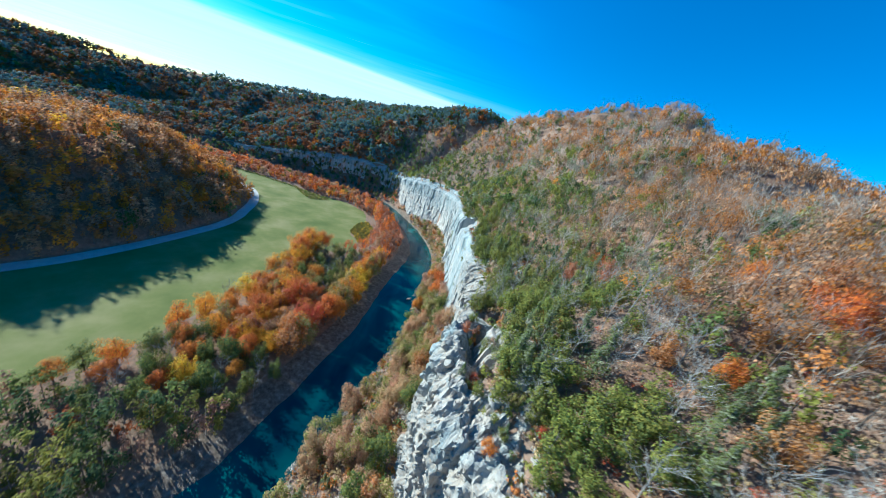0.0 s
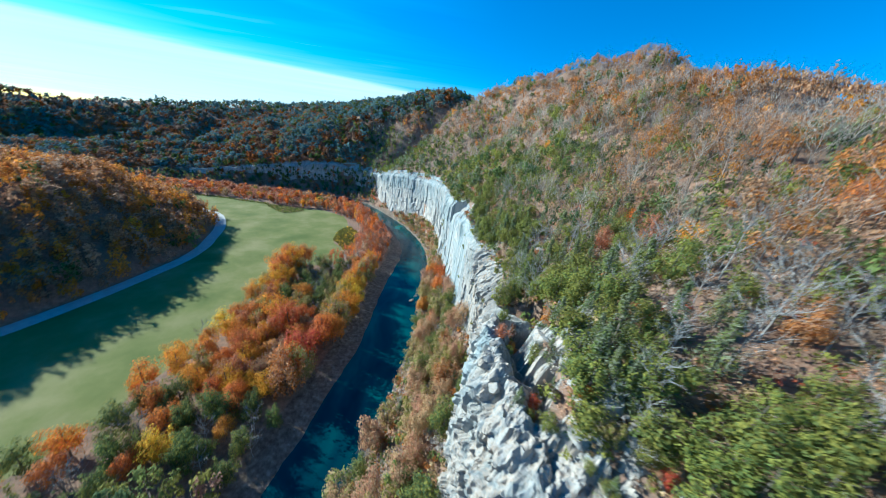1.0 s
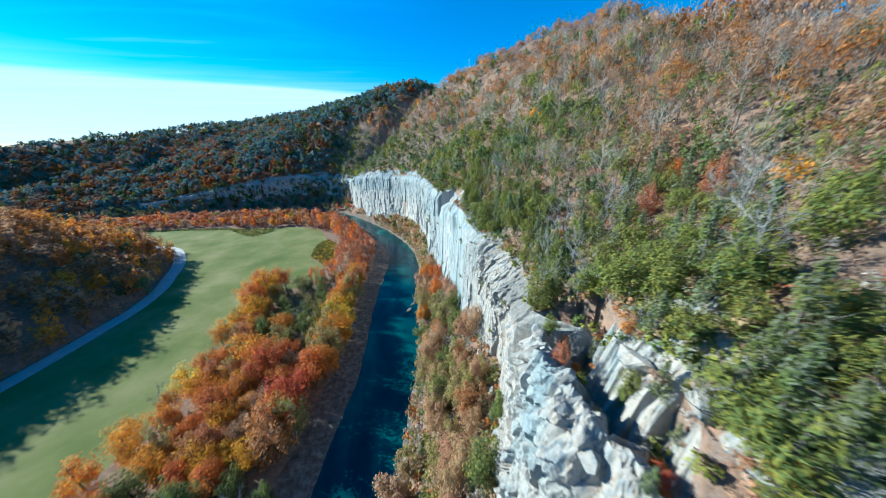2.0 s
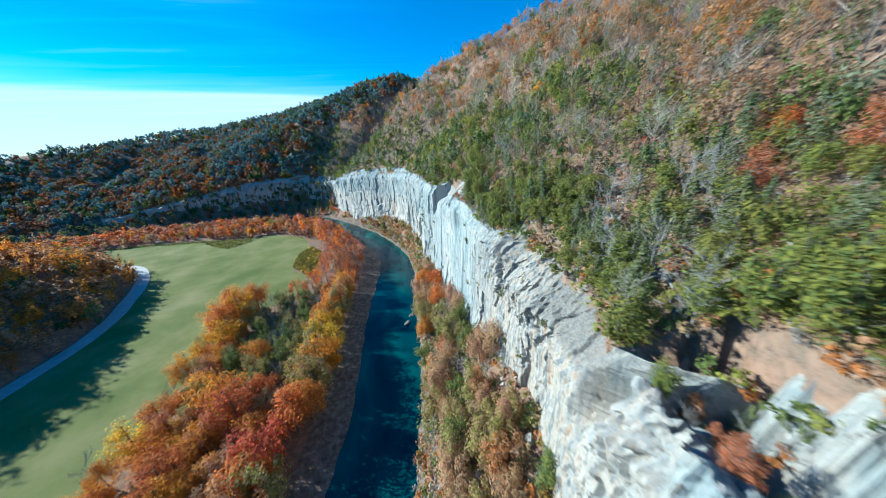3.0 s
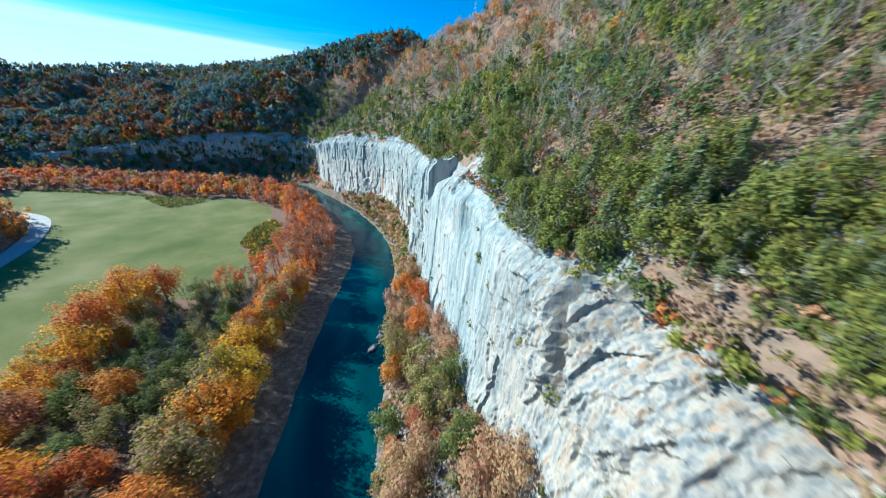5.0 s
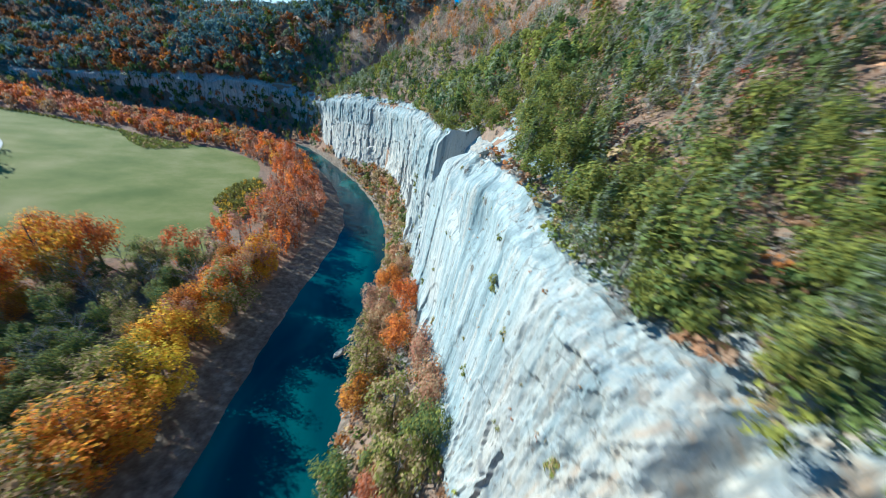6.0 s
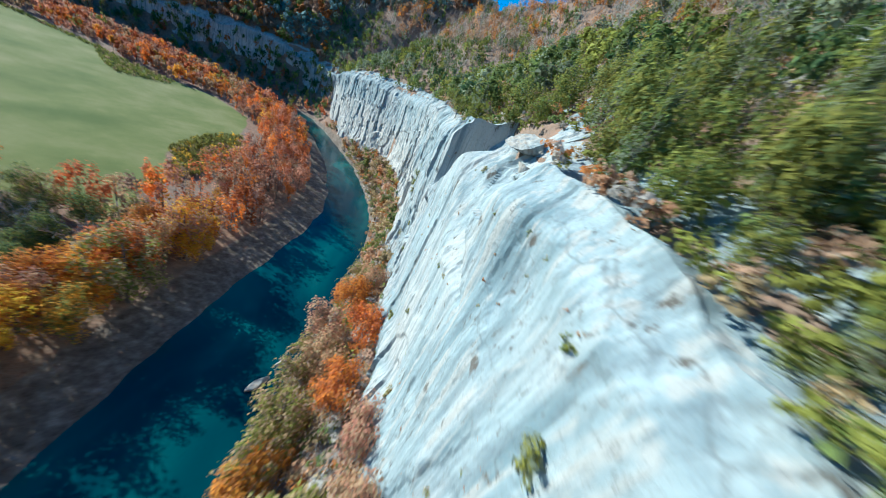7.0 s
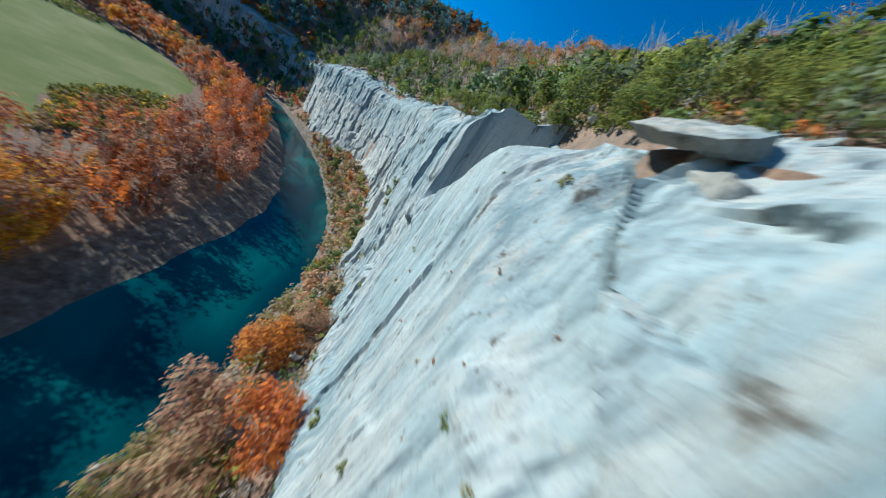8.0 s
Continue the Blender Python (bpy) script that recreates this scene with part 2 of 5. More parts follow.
    gate = ramp(N, L, patch, [(0.48, (0.0, 0.0, 0.0)), (0.62, (0.4, 0.4, 0.4))])
    crack = ramp(N, L, vo.outputs["Distance"], [(0.008, (1, 1, 1)), (0.035, (0, 0, 0))])
    c = mixed(N, L, mixed(N, L, 1.0, crack, gate, "MULTIPLY"), c, (0.07, 0.065, 0.06))
    L.new(c, bsdf.inputs["Base Color"])
    bsdf.inputs["Roughness"].default_value = 0.92
    bsdf.inputs["Specular IOR Level"].default_value = 0.15
    h = N.new("ShaderNodeMath")
    h.operation = "MULTIPLY_ADD"
    L.new(fine, h.inputs[0])
    h.inputs[1].default_value = 0.5
    L.new(pits, h.inputs[2])
    bump(N, L, bsdf, h.outputs[0], 0.55, 0.3)
    return mat


def ground_material():
    mat, N, L, bsdf = material("ground")
    at = N.new("ShaderNodeAttribute")
    at.attribute_name = "tint"
    sep = N.new("ShaderNodeSeparateColor")
    L.new(at.outputs["Color"], sep.inputs[0])
    big, mid, fine = noise_node(N, L, 0.03, 5, 0.6), noise_node(N, L, 0.5, 6, 0.65), noise_node(N, L, 4.0, 6, 0.7)
    litter = ramp(N, L, mid, [(0.28, (0.06, 0.04, 0.028)), (0.43, (0.16, 0.092, 0.06)), (0.57, (0.28, 0.15, 0.095)), (0.72, (0.36, 0.235, 0.165))])
    litter = mixed(N, L, ramp(N, L, fine, [(0.4, (0, 0, 0)), (0.62, (0.7, 0.7, 0.7))]), litter, (0.23, 0.18, 0.145))
    litter = mixed(N, L, ramp(N, L, big, [(0.45, (0, 0, 0)), (0.65, (0.5, 0.5, 0.5))]), litter, (0.20, 0.17, 0.14))
    grass = ramp(N, L, big, [(0.3, (0.10, 0.125, 0.035)), (0.48, (0.16, 0.168, 0.056)), (0.68, (0.25, 0.228, 0.105))])
    grass = mixed(N, L, ramp(N, L, fine, [(0.35, (0, 0, 0)), (0.75, (0.35, 0.35, 0.35))]), grass, (0.11, 0.14, 0.04))
    gravel = ramp(N, L, mid, [(0.3, (0.06, 0.044, 0.034)), (0.5, (0.16, 0.125, 0.10)), (0.7, (0.34, 0.28, 0.235))])
    gravel = mixed(N, L, ramp(N, L, fine, [(0.4, (0, 0, 0)), (0.6, (0.6, 0.6, 0.6))]), gravel, (0.13, 0.10, 0.08))

    def ragged(channel):
        a = N.new("ShaderNodeMath")
        a.operation = "MULTIPLY_ADD"
        L.new(mid, a.inputs[0])
        a.inputs[1].default_value = 0.5
        L.new(channel, a.inputs[2])
        return ramp(N, L, a.outputs[0], [(0.68, (0, 0, 0)), (0.82, (1, 1, 1))])
    c = mixed(N, L, ragged(sep.outputs[0]), litter, grass)
    c = mixed(N, L, ragged(sep.outputs[1]), c, gravel)
    L.new(c, bsdf.inputs["Base Color"])
    bsdf.inputs["Roughness"].default_value = 0.95
    bsdf.inputs["Specular IOR Level"].default_value = 0.1
    bump(N, L, bsdf, fine, 0.6, 0.25)
    return mat


def water_material():
    mat, N, L, bsdf = material("river_water")
    bed = noise_node(N, L, 0.035, 3, 0.5, (1, 0.5, 1), 0.6)
    c = ramp(N, L, bed, [(0.34, (0.0018, 0.017, 0.031)), (0.5, (0.004, 0.042, 0.053)), (0.68, (0.018, 0.10, 0.10))])
    L.new(c, bsdf.inputs["Base Color"])
    bsdf.inputs["Roughness"].default_value = 0.12
    bsdf.inputs["IOR"].default_value = 1.33
    bsdf.inputs["Specular IOR Level"].default_value = 0.35
    r = noise_node(N, L, 0.9, 5, 0.65, (1, 0.5, 1))
    bump(N, L, bsdf, r, 0.4, 0.16)
    return mat


def road_material():
    mat, N, L, bsdf = material("road_gravel")
    f, g = noise_node(N, L, 0.35, 5, 0.6), noise_node(N, L, 5.0, 6, 0.7)
    c = ramp(N, L, f, [(0.3, (0.36, 0.36, 0.36)), (0.7, (0.50, 0.49, 0.47))])
    c = mixed(N, L, ramp(N, L, g, [(0.4, (0, 0, 0)), (0.7, (0.4, 0.4, 0.4))]), c, (0.28, 0.27, 0.26))
    L.new(c, bsdf.inputs["Base Color"])
    bsdf.inputs["Roughness"].default_value = 0.9
    bump(N, L, bsdf, g, 0.5, 0.05)
    return mat


LEAVES = leaf_material("leaves", 0.45)
FAR_LEAVES = leaf_material("far_leaves", 0.3, 0.1, 0.02)
BARK = bark_material("bark", (0.06, 0.05, 0.045), (0.20, 0.17, 0.15))
PALE_BARK = bark_material("pale_bark", (0.17, 0.16, 0.15), (0.38, 0.36, 0.345))
ROCK = rock_material()
GROUND = ground_material()
WATER = water_material()
ROAD = road_material()

# ---- the lie of the land ----
# bluff line: x, y, height of the rim, height of the foot, steepness of the hill above
BLUFF = np.array([
    (40, -400, 66, 18, .75), (36, -100, 66, 18, .75), (30, 0, 68, 17, .8), (22, 35, 69, 18, .8), (15, 50, 70, 20, .8),
    (13, 62, 71, 22, .8), (14.5, 74, 71, 24, .8), (19, 86, 70, 27, .8), (25, 97, 69, 31, .8), (28, 108, 69, 33, .8),
    (29.5, 125, 69, 32, .8), (30, 142, 69, 30, .8), (30, 160, 69.5, 27, .8), (30, 172, 72.3, 25, .8), (30, 185, 73, 24, .8),
    (30, 200, 72.6, 23, .8), (30, 215, 72, 22, .8), (30, 230, 71, 21, .8), (30, 245, 72, 20, .8), (31, 265, 73, 20, .82),
    (31, 285, 74, 20, .82), (31, 310, 73, 20, .82), (29, 340, 71, 20, .82), (22, 370, 70, 20, .82), (8, 400, 68, 18, .82),
    (-10, 425, 67, 16, .82), (-25, 445, 65, 15, .82), (-40, 475, 61, 14, .85), (-50, 496, 58, 14, .9), (-55, 515, 52, 14, .95),
    (-64, 548, 50, 18, 1.0), (-95, 572, 52, 22, 1.1), (-150, 582, 56, 24, 1.05), (-235, 585, 46, 18, .75), (-300, 588, 34, 14, .6),
    (-400, 592, 18, 12, .5), (-560, 560, 14, 9, .45), (-720, 470, 13, 9, .42), (-830, 330, 13, 9, .42), (-890, 100, 13, 9, .42), (-900, -1200, 13, 9, .4)], float)
# river's middle: x, y, half width
RIVER = np.array([
    (-260, -400, 11), (-150, -150, 10), (-85, -30, 9), (-52, 30, 9), (-34, 62, 9.5), (-22, 100, 11), (-9, 148, 12), (-5, 175, 12.5),
    (-2.5, 200, 13), (2.5, 238, 13), (8, 275, 12), (9.3, 305, 11), (4, 336, 10.5), (-5, 366, 10), (-13, 390, 9), (-35, 437, 8),
    (-55, 470, 9), (-78, 502, 10), (-115, 530, 10), (-180, 550, 10), (-320, 558, 10), (-470, 545, 10), (-630, 480, 10), (-740, 360, 10), (-810, 120, 10), (-820, -1200, 12)], float)
# hilltops: x, y, height
TOPS = np.array([(235, 395, 235), (150, 560, 218), (240, 265, 186), (200, 190, 157), (160, 115, 132), (300, 100, 112), (150, 0, 108), (300, -200, 110), (380, 260, 175), (28, 748, 212), (-29, 709, 202),
                 (100, 650, 212), (-120, 705, 176), (-210, 700, 155), (-400, 730, 142), (-590, 790, 150), (-760, 690, 145), (-920, 560, 142), (-1080, 400, 145), (-1160, 100, 145), (-1200, -600, 140)], float)


def along(line, x, y):
    """Nearest place on a line of points: signed distance (plus on its right) and the columns there."""
    x, y = np.asarray(x, float), np.asarray(y, float)
    best = np.full(x.shape, 1e18)
    sign = np.zeros(x.shape)
    cols = np.zeros(x.shape + (line.shape[1] - 2,))
    for a, b in zip(line[:-1], line[1:]):
        ex, ey = b[0] - a[0], b[1] - a[1]
        t = np.clip(((x - a[0]) * ex + (y - a[1]) * ey) / (ex * ex + ey * ey), 0, 1)
        qx, qy = x - a[0] - t * ex, y - a[1] - t * ey
        d2 = qx * qx + qy * qy
        near = d2 < best
        best = np.where(near, d2, best)
        sign = np.where(near, np.sign(qx * ey - qy * ex), sign)
        cols = np.where(near[..., None], a[2:] + t[..., None] * (b[2:] - a[2:]), cols)
    return np.sqrt(best) * sign, cols


def crest(x, y):
    w = 0
    s = 0
    for tx, ty, tz in TOPS:
        k = 1 / (((x - tx) ** 2 + (y - ty) ** 2) ** 1.5 + 500)
        w, s = w + k, s + k * tz
    return s / w


# ridges behind the shaded cliffs: x, y, height of the crest
SPUR = np.array([(60, 740, 212), (-20, 712, 198), (-75, 695, 178), (-116, 690, 152), (-170, 690, 132), (-206, 690, 119), (-254, 690, 102), (-340, 690, 84), (-414, 682, 62), (-500, 668, 47), (-620, 640, 34), (-760, 560, 26)], float)
FAR_RIDGE = np.array([(60, 760, 205), (-60, 850, 203), (-130, 920, 200), (-220, 1000, 190), (-410, 1150, 178), (-600, 1080, 153), (-780, 1000, 130), (-900, 860, 112), (-1000, 600, 112), (-1080, 300, 118), (-1150, -100, 122), (-1200, -900, 125)], float)


def far_top(x, y):
    """Height of the far ridges, with the valley between them."""
    n = fbm(xyz(x / 70, y / 70), 4, 15) - 0.5
    h = 24.0 + 0 * x
    for line, fall in ((SPUR, 0.62), (FAR_RIDGE, 0.40)):
        d, c = along(line, x, y)
        side = fbm(xyz(x / 38, y / 150), 2, 16) - 0.5
        h = np.maximum(h, c[..., 0] - fall * np.abs(d) * (1 + 0.5 * side) + 16 * n)
    return h


KNOLL_Y = [0, 100, 175, 230, 290, 342, 365, 386]
KNOLL_Z = [85, 76, 66, 57, 53, 43, 22, 0]
ROAD_LINE = np.array([(-330, -60, 0), (-262, 20, 0), (-222, 80, 0), (-200, 132, 0), (-191, 150, 0), (-183, 180, 0), (-177, 215, 0), (-174.5, 250, 0), (-177, 270, 0), (-184, 291, 0),
                      (-194, 320, 0), (-208, 346, 0), (-228, 371, 0), (-250, 383, 0), (-290, 392, 0), (-360, 400, 0)], float)


def window(y, a, b, c, e):
    return smooth(a, b, y) * smooth(e, c, y)


def cap_depth(y):
    """How far the bare rock reaches back from the face."""
    return 7.5 + 7.5 * window(y, 26, 44, 84, 93) + 6.5 * window(y, 54, 64, 84, 92) + 2.5 * window(y, 88, 98, 136, 146) + 3.5 * window(y, 114, 122, 140, 150) + 7 * window(y, 200, 204, 224, 228)


def setback(y, d):
    return np.where(y < 330, cap_depth(np.minimum(y, 330)) - np.where(y < 100, 5.5, 4.3), 3.5)


def hill_height(x, y, d, c):
    rim, steep = c[..., 0], c[..., 2]
    n = fbm(xyz(x / 55, y / 55), 4, 3) - 0.5
    up = np.maximum(d - 2, 0)
    # first a bare shelf, then the slope
    shelf = 3.0 + 3.0 * smooth(150, 90, y)
    hill = rim + 0.12 * np.minimum(up, shelf) + steep * np.maximum(up - shelf, 0) * (1 + 0.25 * n) + 16 * n * smooth(10, 60, up)
    ahead = smooth(10, -70, x)
    top = (crest(x, y) + 22 * n) * (1 - ahead) + far_top(x, y) * ahead
    k = 14.0
    hill = -k * np.log(np.exp(-np.clip(hill, -50, 600) / k) + np.exp(-top / k))
    # ravine behind the end of the lit bluff
    rv = np.array([(-58, 528, 0), (0, 560, 0), (70, 605, 0), (160, 690, 0), (300, 800, 0)], float)
    rd, _ = along(rv, x, y)
    return hill - 46 * np.exp(-(rd / 30) ** 2) * smooth(4, 45, up)


def height(x, y):
    """Height of the ground, with the hills behind the bluff and the valley before it."""
    x, y = np.asarray(x, float), np.asarray(y, float)
    d, c = along(BLUFF, x, y)
    rim, foot, steep = c[..., 0], c[..., 1], c[..., 2]
    n = fbm(xyz(x / 55, y / 55), 4, 3) - 0.5
    hill = hill_height(x, y, d, c)
    # valley
    r, rc = along(RIVER, x, y)
    e = np.abs(r) - rc[..., 0] + 3.0 * (fbm(xyz(x / 11, y / 11), 3, 19) - 0.5)
    bar = smooth(0, 17, e) * 1.9 + smooth(14, 34, e) * 2.3 - 0.25
    flat = bar + 0.9 * (fbm(xyz(x / 40, y / 40), 3, 9) - 0.5) * smooth(15, 50, e)
    kd, _ = along(ROAD_LINE, x, y)
    cap = np.interp(y, KNOLL_Y, KNOLL_Z)
    west = np.maximum(-kd - 5, 0)
    cap = np.maximum(cap - 0.22 * np.maximum(west - 62, 0), 0)
    kn = np.minimum(0.66 * west, cap * (1 + 0.2 * n))
    flat = np.where(kd < 0, flat + kn * smooth(0, 6, west), flat)
    share = np.clip(e, 0, None) / (np.clip(e, 0, None) + np.clip(-d, 0, None) + 0.01)
    talus = foot * share ** 1.15 + 1.6 * (fbm(xyz(x / 9, y / 9), 3, 5) - 0.5) * smooth(1, 6, e)
    low = np.where(r > 0, talus, flat)
    low = np.where(e < 0, -0.4 + np.maximum(e, -6) * 0.25, low)
    return np.where(d > setback(y, d), hill, low)


FIELD = [(-306, 460), (-263, 457), (-213, 449), (-190, 432), (-160, 431), (-122, 430), (-88, 408), (-72, 362), (-76, 333), (-80, 311), (-61, 279), (-57, 250), (-95, 247),
         (-100, 205), (-97, 180), (-103, 130), (-112, 95), (-125, 55), (-150, 0), (-200, -60), (-300, -60), (-222, 80), (-197, 132), (-180, 180), (-171, 250), (-181, 291), (-205, 346), (-232, 377), (-300, 400)]


def inside(poly, x, y):
    x, y = np.asarray(x, float), np.asarray(y, float)
    r = np.zeros(x.shape, bool)
    for (x0, y0), (x1, y1) in zip(poly, poly[1:] + poly[:1]):
        if y0 != y1:
            r ^= ((y0 > y) != (y1 > y)) & (x < (x1 - x0) * (y - y0) / (y1 - y0) + x0)
    return r


def edge_distance(poly, x, y):
    line = np.array([(*p, 0) for p in poly + poly[:1]], float)
    d, _ = along(line, x, y)
    return np.where(inside(poly, x, y), np.abs(d), -np.abs(d))


def build_ground():
    def steps(lo, hi, fine, far0, far1):
        a = [np.arange(lo, hi, fine)]
        s, p = fine, lo
        left = []
        while p > far0:
            s *= 1.11
            p -= s
            left.append(p)
        s, p = fine, a[0][-1]
        right = []
        while p < far1:
            s *= 1.11
            p += s
            right.append(p)
        return np.concatenate([left[::-1], a[0], right])
    xs, ys = steps(-330, 130, 2.2, -3800, 3800), steps(20, 520, 2.2, -3800, 3800)
    X, Y = np.meshgrid(xs, ys, indexing="ij")
    Z = height(X, Y)
    f = edge_distance(FIELD, X, Y) + 5 * (fbm(xyz(X / 14, Y / 14), 3, 21) - 0.5)
    grass = smooth(-4, 4, f)
    r, rc = along(RIVER, X, Y)
    e = np.abs(r) - rc[..., 0]
    gravel = smooth(19, 14, e) * (r < 0) * (1 - grass) + smooth(4, 1, e) * (r > 0)
    col = np.stack([grass, np.clip(gravel, 0, 1), np.zeros_like(grass)], -1).reshape(-1, 3)
    me = mesh_of("ground", np.stack([X, Y, Z], -1).reshape(-1, 3), grid_faces(len(xs), len(ys)), GROUND, True, col)
    tagged(new("ground", me), "valley floor with grass field, gravel bar and leaf-littered slopes", "ground", kind="structure")


def ribbon(line, half, lift, step=4.0):
    """Points of a strip along a line."""
    p = np.asarray(line, float)
    s = np.concatenate([[0], np.cumsum(np.hypot(*np.diff(p[:, :2], axis=0).T))])
    u = np.arange(0, s[-1], step)
    x, y = smooth_line(s, p[:, 0], u), smooth_line(s, p[:, 1], u)
    w = np.interp(u, s, half) if np.ndim(half) else np.full(len(u), half)
    tx, ty = np.gradient(x), np.gradient(y)
    n = np.hypot(tx, ty)
    return x, y, ty / n, -tx / n, w


def smooth_line(s, v, u):
    """Catmull-Rom through the values v at s."""
    t = np.gradient(v, s)
    i = np.clip(np.searchsorted(s, u, side="right") - 1, 0, len(s) - 2)
    h = s[i + 1] - s[i]
    f = (u - s[i]) / h
    return ((2 * f ** 3 - 3 * f ** 2 + 1) * v[i] + (f ** 3 - 2 * f ** 2 + f) * h * t[i] + (-2 * f ** 3 + 3 * f ** 2) * v[i + 1] + (f ** 3 - f ** 2) * h * t[i + 1])


def build_river():
    x, y, nx, ny, w = ribbon(RIVER, RIVER[:, 2] + 5, 0)
    rows = [np.stack([x + k * w * nx, y + k * w * ny, np.zeros_like(x)], -1) for k in (-1, -0.33, 0.33, 1)]
    v = np.stack(rows, 1).reshape(-1, 3)
    tagged(new("river_water", mesh_of("river_water", v, grid_faces(len(x), 4), WATER, True)), "clear teal river water with soft ripples", "river", kind="structure")


def build_road():
    x, y, nx, ny, w = ribbon(ROAD_LINE, 4.6, 0, 3.0)
    ks = (-1, -0.5, 0, 0.5, 1)
    v = np.stack([np.stack([x + k * w * nx, y + k * w * ny, height(x + k * w * nx, y + k * w * ny)], -1) for k in ks], 1)
    v[..., 2] = v[..., 2].mean(1, keepdims=True) + 0.35 - 0.08 * np.abs(np.array(ks))[None]
    tagged(new("road", mesh_of("road", v.reshape(-1, 3), grid_faces(len(x), 5), ROAD, True)), "pale gravel road curving round the field's edge", "road", kind="structure")


build_ground()
build_river()
build_road()


# ---- the bluff ----
def blocks(U, Z, wide, tall, seed, tilt=0.0):
    """Jointed rock: a random depth for each block, with sharp joints, wandering a little."""
    warp = fbm(xyz(U / (wide * 1.2), Z / (tall * 0.8)), 4, seed, 0.6) - 0.5
    a = U / wide + 0.7 * warp + tilt * Z / wide
    i = np.floor(a).astype(int)
    b = Z / tall + 1.1 * (fbm(xyz(U / (wide * 2), Z / tall), 2, seed + 9) - 0.5) + PERM[(i * 7 + seed) & 4095] / 4095.0
    j = np.floor(b).astype(int)
    k = PERM[(PERM[(i + seed * 17) & 4095] + j) & 4095] / 4095.0
    # each block's face turns a little about the upright
    turn = PERM[(PERM[(i + seed * 29) & 4095] + j + 5) & 4095] / 4095.0
    r = k - 0.5 + (a - i - 0.5) * (turn - 0.5) * 1.4
    return (np.roll(r, 1, 1) + 2 * r + np.roll(r, -1, 1)) / 4


def facets(U, Z, wide, tall, seed, tilt=0.9):
    """Broken rock: each cell is a flat face with its own depth and tilt."""
    a, b = U / wide, Z / tall
    ia, ib = np.floor(a).astype(int), np.floor(b).astype(int)
    best, out = np.full(a.shape, 9.0), np.zeros(a.shape)
    for da in (-1, 0, 1):
        for db in (-1, 0, 1):
            i, j = ia + da, ib + db
            h = [PERM[(PERM[(i + 37 * seed + 911 * k) & 4095] + j) & 4095] / 4095.0 for k in range(5)]
            qa, qb = a - i - h[0], b - j - h[1]
            d = qa * qa + qb * qb
            near = d < best
            best = np.where(near, d, best)
            out = np.where(near, h[2] - 0.5 + tilt * (qa * (h[3] - 0.5) + qb * (h[4] - 0.5)), out)
    return out


